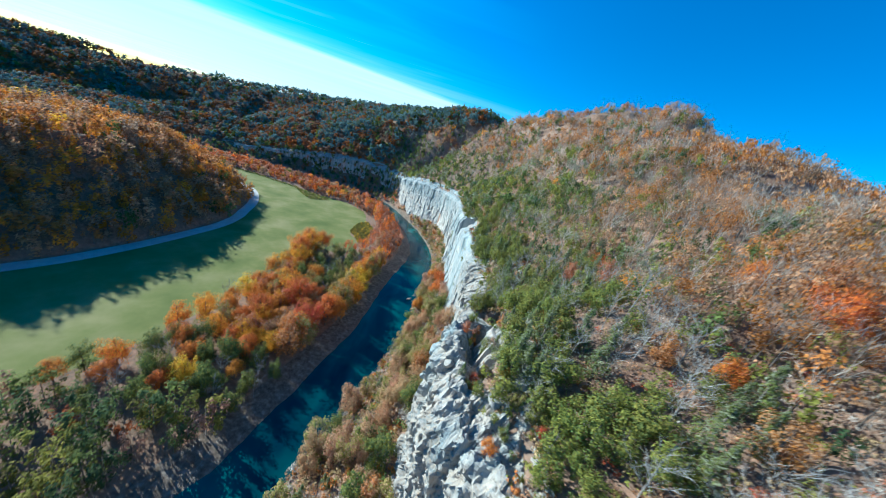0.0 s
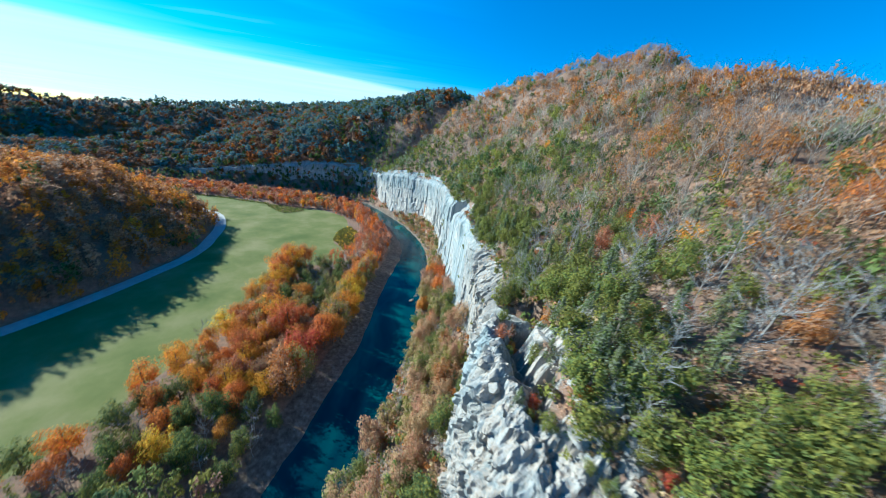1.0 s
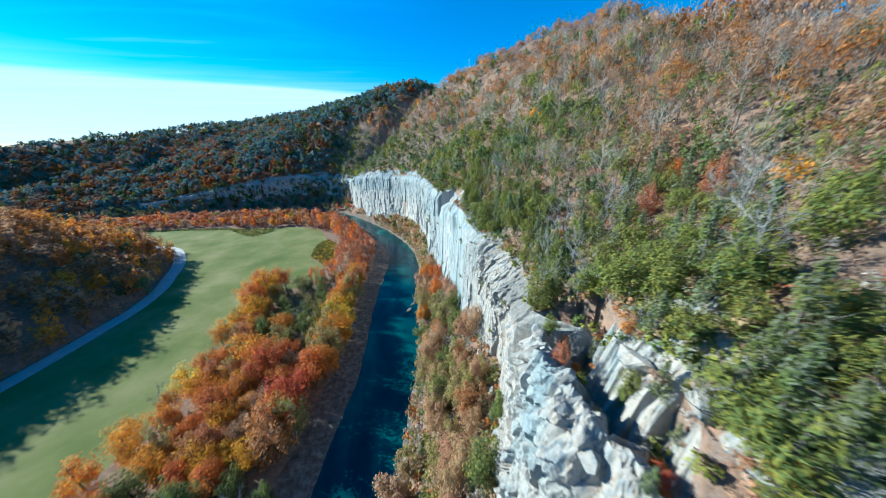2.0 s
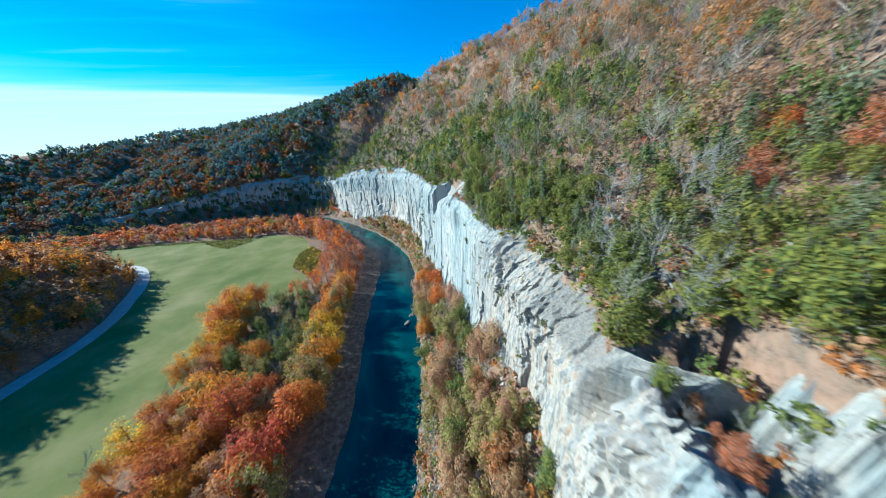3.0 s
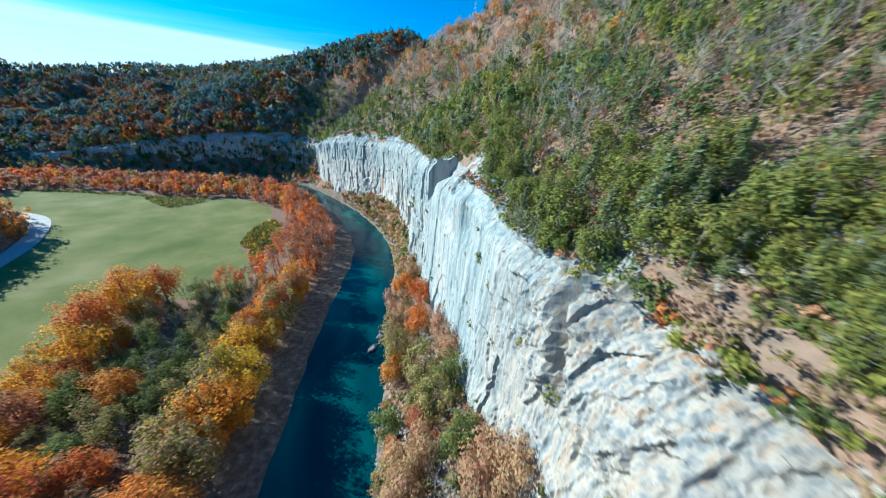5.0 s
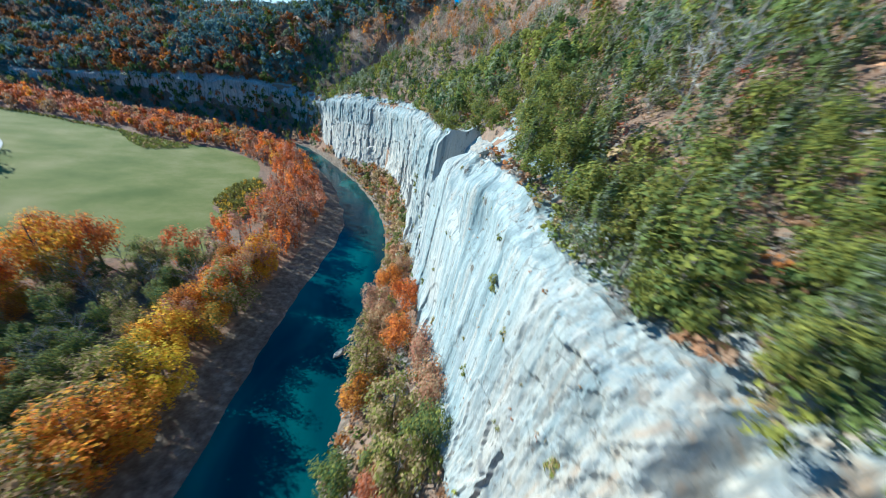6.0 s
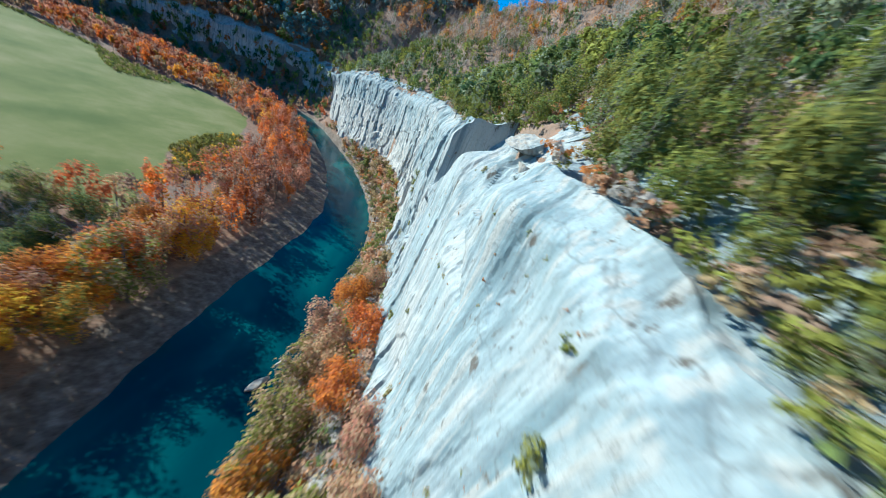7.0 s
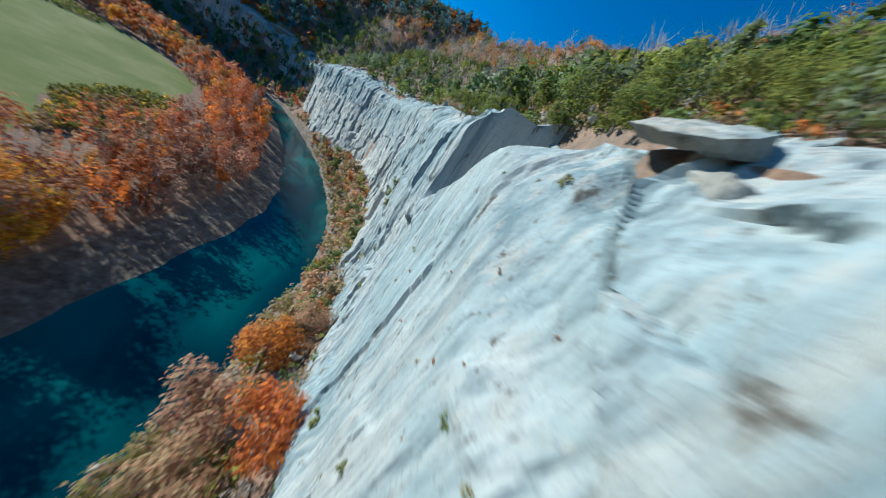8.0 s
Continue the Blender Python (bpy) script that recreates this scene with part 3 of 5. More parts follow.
def bluff_shape(u, s, v):
    """Points of the rock face: u along the bluff, v 0 foot to 1 rim, past 1 the top going back."""
    cols = [smooth_line(s, BLUFF[:, k], u) for k in range(4)]
    x, y, rim, foot = cols
    tx, ty = np.gradient(x), np.gradient(y)
    n = np.hypot(tx, ty)
    ox, oy = -ty / n, tx / n
    far = smooth(-60, -110, x)
    rim = rim - 2.7 * window(y, 184.5, 191, 197.6, 200.4) + 2.2 * window(y, 218, 223.5, 231, 238) + (2.2 - 1.2 * window(y, 168, 174, 186, 200)) * (fbm(xyz(u / 9, u * 0), 3, 31) - 0.5) - far * 26 * np.clip(fbm(xyz(u / 45, u * 0 + 8), 2, 33) - 0.42, 0, 1)
    U, V = np.meshgrid(u, v, indexing="ij")
    low = (foot - 7)[:, None]
    Z = low + (rim[:, None] - low) * np.minimum(V, 1)
    Y0 = y[:, None] + 0 * V
    rel = (Z - foot[:, None]) / (rim - foot)[:, None]
    near = window(Y0, 20, 40, 85, 96)
    # relief: broad bays, tall jointed slabs, upright flutes, small blocks
    calm = 1 - 0.68 * window(Y0, 150, 165, 216, 226) * smooth(26, 36, Z)
    o = 4.5 * (fbm(xyz(U / 26, Z / 70), 2, 41) - 0.5) * (0.3 + 0.7 * calm)
    o = o + calm * (1.5 * blocks(U, Z, 11.0, 27, 43, 0.12) + 0.95 * blocks(U, Z, 5.2, 12, 44, -0.1) + 0.42 * blocks(U, Z, 2.3, 5.0, 45, 0.15) + 0.2 * blocks(U, Z, 1.05, 2.1, 46))
    fl = fbm(xyz(U / 6.0 + 1.2 * fbm(xyz(U / 25, Z / 25), 2, 48), Z / 45, U * 0 + 3), 4, 47)
    o = o + 0.9 * np.abs(fl - 0.5) * calm + 0.7 * (fbm(xyz(U / 3.2, Z / 8.0), 4, 53) - 0.5) * calm
    o = o + 0.3 * (fbm(xyz(U / 0.9, Z / 1.8), 3, 61) - 0.5) * (0.4 + 0.6 * calm)
    o = o + near * (2.2 * facets(U, Z, 4.6, 6.5, 71) + 0.8 * facets(U + 0.3 * Z, Z, 2.2, 3.4, 72) + 0.2 * facets(U, Z, 0.9, 1.3, 74) + 0.8 * (fbm(xyz(U / 6, Z / 6), 4, 73) - 0.5) - 1.4 * smooth(0.60, 0.65, fbm(xyz(U / 4.2, Z / 3.0), 3, 75)) - 0.35 * smooth(0.60, 0.64, fbm(xyz(U / 1.6, Z / 1.3), 2, 76)))
    # broken joints on the upper face before the smooth wall
    mid = window(Y0, 100, 110, 142, 152) * smooth(48, 54, Z)
    o = o + mid * (1.6 * facets(U + 0.35 * Z, Z, 4.0, 7.0, 81) + 0.9 * facets(U + 0.3 * Z, Z, 1.9, 3.2, 82) + 0.35 * facets(U, Z, 0.9, 1.4, 83))
    # spreading foot, rounded rim
    o = o + 4.0 * smooth(0.2, -0.05, rel) * np.clip(fbm(xyz(U / 11, Z / 15), 3, 63) - 0.3, 0, 1) * smooth(95, 140, Y0)
    o = o - 2.6 * smooth(0.88, 1.0, rel) ** 2
    # slab that leans back below the rim
    lean = window(Y0, 90, 100, 132, 140)
    o = o - lean * 7.5 * np.clip((rel - 0.74 - 0.06 * (fl - 0.5)) / 0.26, 0, 1)
    # tall alcove with a sharp far side
    bay = smooth(223.8, 222.8, Y0) * np.clip((Z - 57.5 - 0.75 * (222.5 - Y0)) / 8, 0, 1)
    o = o - 8.5 * bay * smooth(202, 207, Y0)
    # a deep corner beyond a nose of rock, a sunken panel on the nose, and a scooped hollow under it
    corner = 191.0 + 1.2 * (Z - 65.1)
    o = o - 2.4 * smooth(corner - 0.2, corner + 0.3, Y0) * smooth(corner + 14, corner + 5, Y0) * smooth(56, 62, Z)
    o = o - 1.5 * np.exp(-((Y0 - corner - 0.8) / 0.7) ** 2) * smooth(60, 64, Z)
    o = o - 1.1 * smooth(65.0, 65.4, Z) * smooth(70.6, 70.0, Z) * smooth(186.4, 187.0, Y0 - 0.25 * (Z - 65)) * smooth(192.6, 192.0, Y0 - 0.9 * (Z - 66))
    dy, dz = (Y0 - 176) / 4.2, (Z - 64.5) / 5.0
    o = o - 1.3 * np.exp(-(dy * dy + dz * dz)) + 0.8 * np.exp(-((Y0 - 183) / 4.0) ** 2 - ((Z - 67.5) / 6) ** 2)
    # leaning cleft, shaded on its far side
    o = o - 4.0 * np.exp(-((Y0 - 141 + 0.35 * (68 - Z)) / 1.3) ** 2) * smooth(48, 57, Z)
    # cleft that parts the near tower from the wall behind it
    o = o - 9.0 * np.exp(-((Y0 - 90 + 0.12 * (Z - 60)) / 2.2) ** 2) * smooth(50, 62, Z)
    depth = cap_depth(Y0)
    back = np.maximum(V - 1, 0) * depth
    X = x[:, None] + ox[:, None] * (o - back)
    Y = Y0 + oy[:, None] * (o - back)
    stony = 1.0 + 1.4 * near
    dd, cc = along(BLUFF, X, Y)
    topz = np.maximum(hill_height(X, Y, np.maximum(dd, 0), cc), rim[:, None] - 1.0) * smooth(0, 0.5, V - 1) + rim[:, None] * smooth(0.5, 0, V - 1)
    topz = topz + 0.35 + stony * (1.2 * (fbm(xyz(X / 2.6, Y / 2.6), 3, 67) - 0.5) + 0.7 * blocks(X, Y, 3.0, 3.4, 68) * smooth(0, 2, back)) + near * (2.0 * facets(Y + 0.6 * X, X, 3.4, 5.0, 77) + 0.6 * facets(Y, X - 0.4 * Y, 1.7, 2.2, 78) + 0.2 * facets(Y, X, 0.8, 1.0, 79))
    gully = window(Y0, 48, 56, 92, 97)
    topz = topz - gully * (8.0 + 6.0 * window(Y0, 77, 81, 91, 95)) * np.exp(-((back - 8.2 - 2 * (fbm(xyz(Y / 6, Y * 0), 2, 69) - 0.5)) / (2.6 + 1.2 * window(Y0, 77, 81, 91, 95))) ** 2)
    topz = topz - 1.6 * smooth(0.9, 1.0, np.maximum(V - 1, 0))
    Z = np.where(V > 1, topz, Z)
    return np.stack([X, Y, Z], -1)


def build_bluff():
    s = np.concatenate([[0], np.cumsum(np.hypot(*np.diff(BLUFF[:, :2], axis=0).T))])
    cliff = tagged(new("limestone_bluff"), "tall pale limestone bluff with blue-grey streaks above the river", "cliff", kind="structure")
    v = np.concatenate([np.linspace(0, 1, 110), 1 + np.linspace(0.04, 1, 20)])
    for name, a, b, step, label in (("near_buttress", 2, 9, 0.36, "broken pale limestone buttress with a dark cleft"),
                                    ("rock_face", 9, 22, 0.32, "sheer pale limestone face with blue-grey streaks"),
                                    ("far_face", 22, 30, 0.8, "curving sunlit limestone face streaked grey and cream"),
                                    ("shaded_face", 30, 38, 2.6, "low limestone cliff in blue shade below the hill")):
        u = np.arange(s[a], s[b] + step, step)
        vv = np.concatenate([np.linspace(0, 1, 140), 1 + np.linspace(0.02, 1, 50)]) if a == 2 else np.concatenate([np.linspace(0, 1, 150), 1 + np.linspace(0.04, 1, 20)]) if a == 9 else v if step < 1 else np.concatenate([np.linspace(0, 1, 30), 1 + np.linspace(0.1, 1, 5)])
        p = bluff_shape(u, s, vv)
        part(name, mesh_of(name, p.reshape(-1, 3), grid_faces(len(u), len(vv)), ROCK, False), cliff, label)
    return cliff


build_bluff()



# ---- trees ----
# the last, bluish green has the blue haze of distance put into it
PALETTE = dict(rust=(0.46, 0.17, 0.055), orange=(0.66, 0.25, 0.04), gold=(0.66, 0.36, 0.04), yellow=(0.72, 0.52, 0.05), red=(0.52, 0.11, 0.06), tan=(0.43, 0.30, 0.165),
               rose=(0.48, 0.255, 0.15), olive=(0.255, 0.25, 0.055), cedar=(0.155, 0.19, 0.058), pine=(0.085, 0.13, 0.055), sage=(0.24, 0.26, 0.165), twig=(0.45, 0.395, 0.35), bark=(0.27, 0.24, 0.22), dusk=(0.36, 0.225, 0.155), haze_green=(0.195, 0.29, 0.285))



def crown_cards(count, wide, tall, size, rng, lumps=14, shape="round", thin=1.0, slivers=0.0, long=1.0, ruffle=0.32):
    """Leaf triangles of a crown that stands on z 0 to tall: (count, 3, 3)."""
    d = rng.normal(size=(lumps, 3))
    d /= np.linalg.norm(d, axis=1)[:, None]
    if shape == "cone":
        hz = rng.random(lumps) ** 1.25
        rad = (1.05 - hz) * wide * (0.55 + 0.5 * rng.random(lumps))
        c = np.stack([d[:, 0] * rad, d[:, 1] * rad, hz * tall], 1)
        spread = np.stack([0.30 * wide * (1.15 - hz)] * 2 + [0.09 * tall * np.ones(lumps)], 1)
    else:
        r = 0.38 + 0.62 * rng.random(lumps)
        c = d * r[:, None] * np.array([wide, wide, tall / 2]) + np.array([0, 0, tall / 2])
        spread = np.stack([0.25 * wide * (0.5 + 0.9 * rng.random(lumps))] * 2 + [0.12 * tall * (0.6 + 0.8 * rng.random(lumps))], 1)
    k = rng.integers(0, lumps, count)
    o = rng.normal(size=(count, 3))
    o /= np.linalg.norm(o, axis=1)[:, None]
    p = c[k] + o * (rng.random(count) ** 0.4)[:, None] * spread[k] * 1.5
    out = p - np.array([0, 0, tall * 0.42])
    out /= np.linalg.norm(out, axis=1)[:, None] + 1e-9
    n = o * 0.6 + out * 0.45 + rng.normal(size=(count, 3)) * ruffle + np.array([0, 0, 0.35])
    n /= np.linalg.norm(n, axis=1)[:, None]
    a = np.cross(n, rng.normal(size=(count, 3)))
    a /= np.linalg.norm(a, axis=1)[:, None]
    b = np.cross(n, a)
    s = size * (0.6 + 0.8 * rng.random(count))[:, None]
    thin = np.where(rng.random((count, 1)) < slivers, 0.10, thin)
    s = np.where(thin < 0.2, s * long, s)
    return np.stack([p - a * s * 0.6 - b * s * 0.35 * thin, p + a * s * 0.6 - b * s * 0.35 * thin, p + b * s * 0.75 * thin + a * s * rng.normal(size=(count, 1)) * 0.3], 1)


def tube(path, radii, sides=5):
    """A tapering tube along points: verts, quads as triangles."""
    path = np.asarray(path, float)
    t = np.gradient(path, axis=0)
    t /= np.linalg.norm(t, axis=1)[:, None] + 1e-9
    ref = np.where(np.abs(t[:, 2:3]) > 0.9, np.array([[1.0, 0, 0]]), np.array([[0, 0, 1.0]]))
    a = np.cross(t, ref)
    a /= np.linalg.norm(a, axis=1)[:, None]
    b = np.cross(t, a)
    ang = np.arange(sides) / sides * 2 * np.pi
    v = path[:, None] + np.asarray(radii)[:, None, None] * (np.cos(ang)[None, :, None] * a[:, None] + np.sin(ang)[None, :, None] * b[:, None])
    f = []
    for i in range(len(path) - 1):
        for j in range(sides):
            p, q = i * sides + j, i * sides + (j + 1) % sides
            f += [(p, q, q + sides), (p, q + sides, p + sides)]
    return v.reshape(-1, 3), np.array(f)


def joined(pieces):
    vs, fs, n = [], [], 0
    for v, f in pieces:
        vs.append(v)
        fs.append(f + n)
        n += len(v)
    return np.concatenate(vs), np.concatenate(fs)


def trunk_and_limbs(tall, girth, rng, limbs, reach, start=0.35, up=0.8, lean=0.04):
    """Trunk with main limbs. Gives the pieces and the limb ends."""
    n = 6
    z = np.linspace(-0.8, tall, n)
    bend = np.cumsum(rng.normal(size=(n, 2)) * lean * tall / n, axis=0)
    path = np.column_stack([bend, z])
    pieces = [tube(path, np.linspace(girth, girth * 0.25, n), 6)]
    tips = []
    for i in range(limbs):
        h = start + (0.97 - start) * (i + rng.random()) / limbs
        p0 = np.array([np.interp(h * tall, z, path[:, k]) for k in range(3)])
        a = i * 2.4 + rng.random()
        ln = reach * (1.15 - 0.6 * h) * (0.7 + 0.6 * rng.random())
        d = np.array([math.cos(a), math.sin(a), up * (0.5 + rng.random())])
        d /= np.linalg.norm(d)
        p1 = p0 + d * ln * 0.5 + rng.normal(size=3) * 0.06 * ln
        p2 = p1 + (d + np.array([0, 0, 0.35])) * ln * 0.5 + rng.normal(size=3) * 0.08 * ln
        r = girth * (0.5 - 0.3 * h)
        pieces.append(tube([p0, p1, p2], [r, r * 0.6, r * 0.22], 3))
        tips.append((p0, p1, p2, r))
    return pieces, tips


def leafy_tree(name, seed, colours, tall, wide, cards, size, label, category, shape="round", bare=0.28, lumps=16, bark=None, slivers=0.0, thin=1.0):
    """A tree of its own: trunk with limbs, and a crown of leaves in a few near shades."""
    rng = np.random.default_rng(seed)
    ob = tagged(new(name), label, category)
    pieces, tips = trunk_and_limbs(tall * (0.97 if shape == "cone" else 0.85), 0.022 * tall, rng, 7, wide * 0.95, bare)
    v, f = joined(pieces)
    part("trunk", mesh_of("trunk", v, f, bark or BARK, True), ob)
    t = crown_cards(cards, wide, tall * (1 - bare), size, rng, lumps, shape, thin, slivers, 2.6)
    t[..., 2] += tall * bare
    base = np.array([PALETTE[c] for c in colours])
    pick = base[rng.integers(0, len(base), cards)]
    part("crown", mesh_of("crown", t.reshape(-1, 3), np.arange(cards * 3).reshape(-1, 3), LEAVES, False, np.repeat(pick, 3, 0)), ob)
    return ob


def bare_tree(name, seed, tall, reach, label, category, twigs=120):
    """A leafless tree: trunk with limbs, and a crown of fine grey branches."""
    rng = np.random.default_rng(seed)
    ob = tagged(new(name), label, category)
    pieces, tips = trunk_and_limbs(tall, 0.012 * tall, rng, 9, reach, 0.3, 0.9, 0.06)
    v, f = joined(pieces)
    part("trunk", mesh_of("trunk", v, f, PALE_BARK, True), ob)
    tw = []
    for i in range(twigs):
        p0, p1, p2, r = tips[rng.integers(0, len(tips))]
        k = rng.random()
        s = p0 + (p1 - p0) * k * 2 if k < 0.5 else p1 + (p2 - p1) * (k * 2 - 1)
        d = rng.normal(size=3) * 0.7 + (p2 - p0) / (np.linalg.norm(p2 - p0) + 1e-6) + np.array([0, 0, 0.5])
        d /= np.linalg.norm(d)
        ln = reach * (0.25 + 0.35 * rng.random())
        m = s + d * ln * 0.55
        e = m + (d + rng.normal(size=3) * 0.45) * ln * 0.5
        tw.append(tube([s, m, e], [0.034, 0.02, 0.006], 3))
    v, f = joined(tw)
    part("crown", mesh_of("crown", v, f, PALE_BARK, False), ob, "crown of bare grey branches")
    return ob


def park(protos):
    """Prototypes stand in the first places themselves; the rest are copies."""
    return dict(protos=protos, used=[False] * len(protos))


def plant(store, i, x, y, scale, spin, z=None, lean=0.0):
    z = float(height(x, y)) if z is None else z
    m = pose(x, y, z, lean, 0, spin) @ Matrix.Scale(scale, 4)
    if not store["used"][i]:
        store["used"][i] = True
        store["protos"][i].matrix_basis = m
        return store["protos"][i]
    ob = copy_thing(store["protos"][i], Matrix.Identity(4))
    ob.matrix_basis = m
    return ob


AUTUMN_KINDS = [("rust", "orange"), ("orange", "gold"), ("gold", "yellow"), ("red", "rust"), ("tan", "rose"), ("rose", "rust"), ("olive", "gold"), ("tan", "olive"), ("cedar", "pine", "olive")]
AUTUMN_LABELS = ["rust and orange autumn tree", "bright orange autumn tree", "golden yellow autumn tree", "deep red autumn tree", "tan half-bare autumn tree", "pinkish brown autumn tree", "olive and gold autumn tree", "dull tan and green autumn tree", "dark green leafy tree"]
autumn = park([leafy_tree("autumn_tree", 100 + i, c, 17.5, 5.8, 3000, 0.43, AUTUMN_LABELS[i] + " on the wooded riverside", "tree", bare=0.10, lumps=34, slivers=0.06) for i, c in enumerate(AUTUMN_KINDS)])
CEDAR_KINDS = [(("cedar", "olive"), 7.5, 2.7, "round", 24), (("olive", "cedar", "olive"), 6.5, 2.9, "round", 20), (("cedar", "sage"), 8.5, 2.6, "cone", 34)]
cedar = park([leafy_tree("cedar_tree", 200 + i, c, tall, wide, 1350, 0.35, "dense olive-green cedar on the rocky slope", "tree", shape, 0.05, lumps, thin=0.5) for i, (c, tall, wide, shape, lumps) in enumerate(CEDAR_KINDS)])
bare = park([bare_tree("bare_tree", 300 + i, 9.5, 4.2, "leafless pale grey tree on the hillside", "tree") for i in range(4)])


def scatter(x0, x1, y0, y1, gap, rng):
    x, y = np.meshgrid(np.arange(x0, x1, gap), np.arange(y0, y1, gap), indexing="ij")
    x, y = x + (rng.random(x.shape) - 0.5) * gap * 0.95, y + (rng.random(y.shape) - 0.5) * gap * 0.95
    return x.ravel(), y.ravel()


class Wood:
    """Far woods, too many to count: many trees joined into one mesh."""

    def __init__(self, seed):
        self.rng = np.random.default_rng(seed)
        self.v, self.c = [], []

    def add(self, x, y, colour, tall, wide, cards, size, shape="round", thin=1.0, bare=0.12, variants=6, at=None, trunk=True, vary=0.65, ruffle=0.32):
        if not len(x):
            return
        rng = self.rng
        z = height(x, y) if at is None else at
        colour = np.asarray(colour)
        kind = rng.integers(0, variants, len(x))
        for k in range(variants):
            t = crown_cards(cards, wide, tall * (1 - bare), size, rng, 9 if shape == "round" else 14, shape, thin, ruffle=ruffle)
            t[..., 2] += tall * bare
            if trunk:
                w = tall * 0.018
                tr = np.array([[[-w, 0, -1], [w, 0, -1], [0, 0, tall * 0.8]], [[0, -w, -1], [0, w, -1], [0, 0, tall * 0.8]]])
                t = np.concatenate([t, tr])
            i = np.nonzero(kind == k)[0]
            if not len(i):
                continue
            a = rng.random(len(i)) * 2 * np.pi
            sc = 0.7 + 0.6 * rng.random(len(i))
            ca, sa = np.cos(a) * sc, np.sin(a) * sc
            P = np.empty((len(i),) + t.shape)
            P[..., 0] = ca[:, None, None] * t[..., 0] - sa[:, None, None] * t[..., 1] + x[i, None, None]
            P[..., 1] = sa[:, None, None] * t[..., 0] + ca[:, None, None] * t[..., 1] + y[i, None, None]
            P[..., 2] = sc[:, None, None] * t[..., 2] + z[i, None, None]
            C = np.repeat(np.repeat((colour[i] * (1 - 0.54 * vary + vary * rng.random((len(i), 1))))[:, None], t.shape[0], 1)[:, :, None], 3, 2)
            if trunk:
                C[:, -2:] = (0.17, 0.15, 0.14)
            self.v.append(P.reshape(-1, 3))
            self.c.append(C.reshape(-1, 3))

    def add_bare(self, x, y, colour, tall, reach, limbs, twigs, width, variants=8):
        """Leafless trees: a trunk, bent limbs and straying twigs, as thin blades."""
        if not len(x):
            return
        rng = self.rng
        z = height(x, y)
        kind = rng.integers(0, variants, len(x))
        for k in range(variants):
            tris = []

            def blade(a, b, w0, w1):
                side = np.cross(b - a, rng.normal(size=3))
                side /= np.linalg.norm(side) + 1e-9
                tris.append((a - side * w0, a + side * w0, b + side * w1))
                if w1 > 0:
                    tris.append((a - side * w0, b + side * w1, b - side * w1))
            top = np.array([rng.normal() * 0.05 * tall, rng.normal() * 0.05 * tall, tall * 0.92])
            for a in (0.0, 1.1, 2.2):
                side = np.array([math.cos(a), math.sin(a), 0]) * width * 1.5
                foot = np.array([0, 0, -1.0])
                tris.append((foot - side, foot + side, top + side * 0.2))
                tris.append((foot - side, top + side * 0.2, top - side * 0.2))
            lines = [(top * 0.5, top * 0.8, top)]
            for i in range(limbs):
                h = 0.28 + 0.66 * (i + rng.random()) / limbs
                a = i * 2.4 + rng.random() * 1.2
                ln = reach * (1.25 - 0.75 * h) * (0.7 + 0.6 * rng.random())
                d = np.array([math.cos(a), math.sin(a), 0.5 + 0.7 * rng.random()])
                p0 = top * h
                p1 = p0 + d * ln * 0.45
                p2 = p1 + (d * 0.8 + np.array([0, 0, 0.35]) + rng.normal(size=3) * 0.25) * ln * 0.55
                blade(p0, p1, width, width * 0.7)
                blade(p1, p2, width * 0.7, 0)
                lines.append((p0, p1, p2))
            for i in range(twigs):
                p0, p1, p2 = lines[rng.integers(0, len(lines))]
                f = 0.25 + 0.75 * rng.random()
                a = p0 + (p1 - p0) * f * 2 if f < 0.5 else p1 + (p2 - p1) * (f * 2 - 1)
                d = (p2 - p0) / (np.linalg.norm(p2 - p0) + 1e-9) + rng.normal(size=3) * 0.6 + np.array([0, 0, 0.3])
                blade(a, a + d * reach * (0.16 + 0.3 * rng.random()), width * 0.42, 0)
            t = np.array(tris)
            i = np.nonzero(kind == k)[0]
            if not len(i):
                continue
            a, sc = rng.random(len(i)) * 2 * np.pi, 0.7 + 0.6 * rng.random(len(i))
            ca, sa = (np.cos(a) * sc)[:, None, None], (np.sin(a) * sc)[:, None, None]
            P = np.empty((len(i),) + t.shape)
            P[..., 0] = ca * t[..., 0] - sa * t[..., 1] + x[i, None, None]
            P[..., 1] = sa * t[..., 0] + ca * t[..., 1] + y[i, None, None]
            P[..., 2] = sc[:, None, None] * t[..., 2] + z[i, None, None]
            C = np.broadcast_to((colour[i] * (0.75 + 0.5 * rng.random((len(i), 1))))[:, None, None], P.shape)
            self.v.append(P.reshape(-1, 3))
            self.c.append(C.reshape(-1, 3))

    def build(self, name, label, category="woods", leaves=None):
        v, c = np.concatenate(self.v), np.concatenate(self.c)
        me = mesh_of(name, v, np.arange(len(v)).reshape(-1, 3), leaves or LEAVES, False, c)
        return tagged(new(name, me), label, category, kind="stuff")


def colours_for(rng, n, names, weights):
    w = np.array(weights, float)
    return np.array([PALETTE[k] for k in names])[rng.choice(len(names), n, p=w / w.sum())]


def belt_left(y):
    return np.interp(y, [20, 60, 100, 125, 150, 180, 200, 243, 250, 280, 311, 335, 360, 385, 400, 430], [-135, -122, -108, -103, -98, -95, -98, -94, -55, -50, -52, -54, -59, -72, -86, -120])


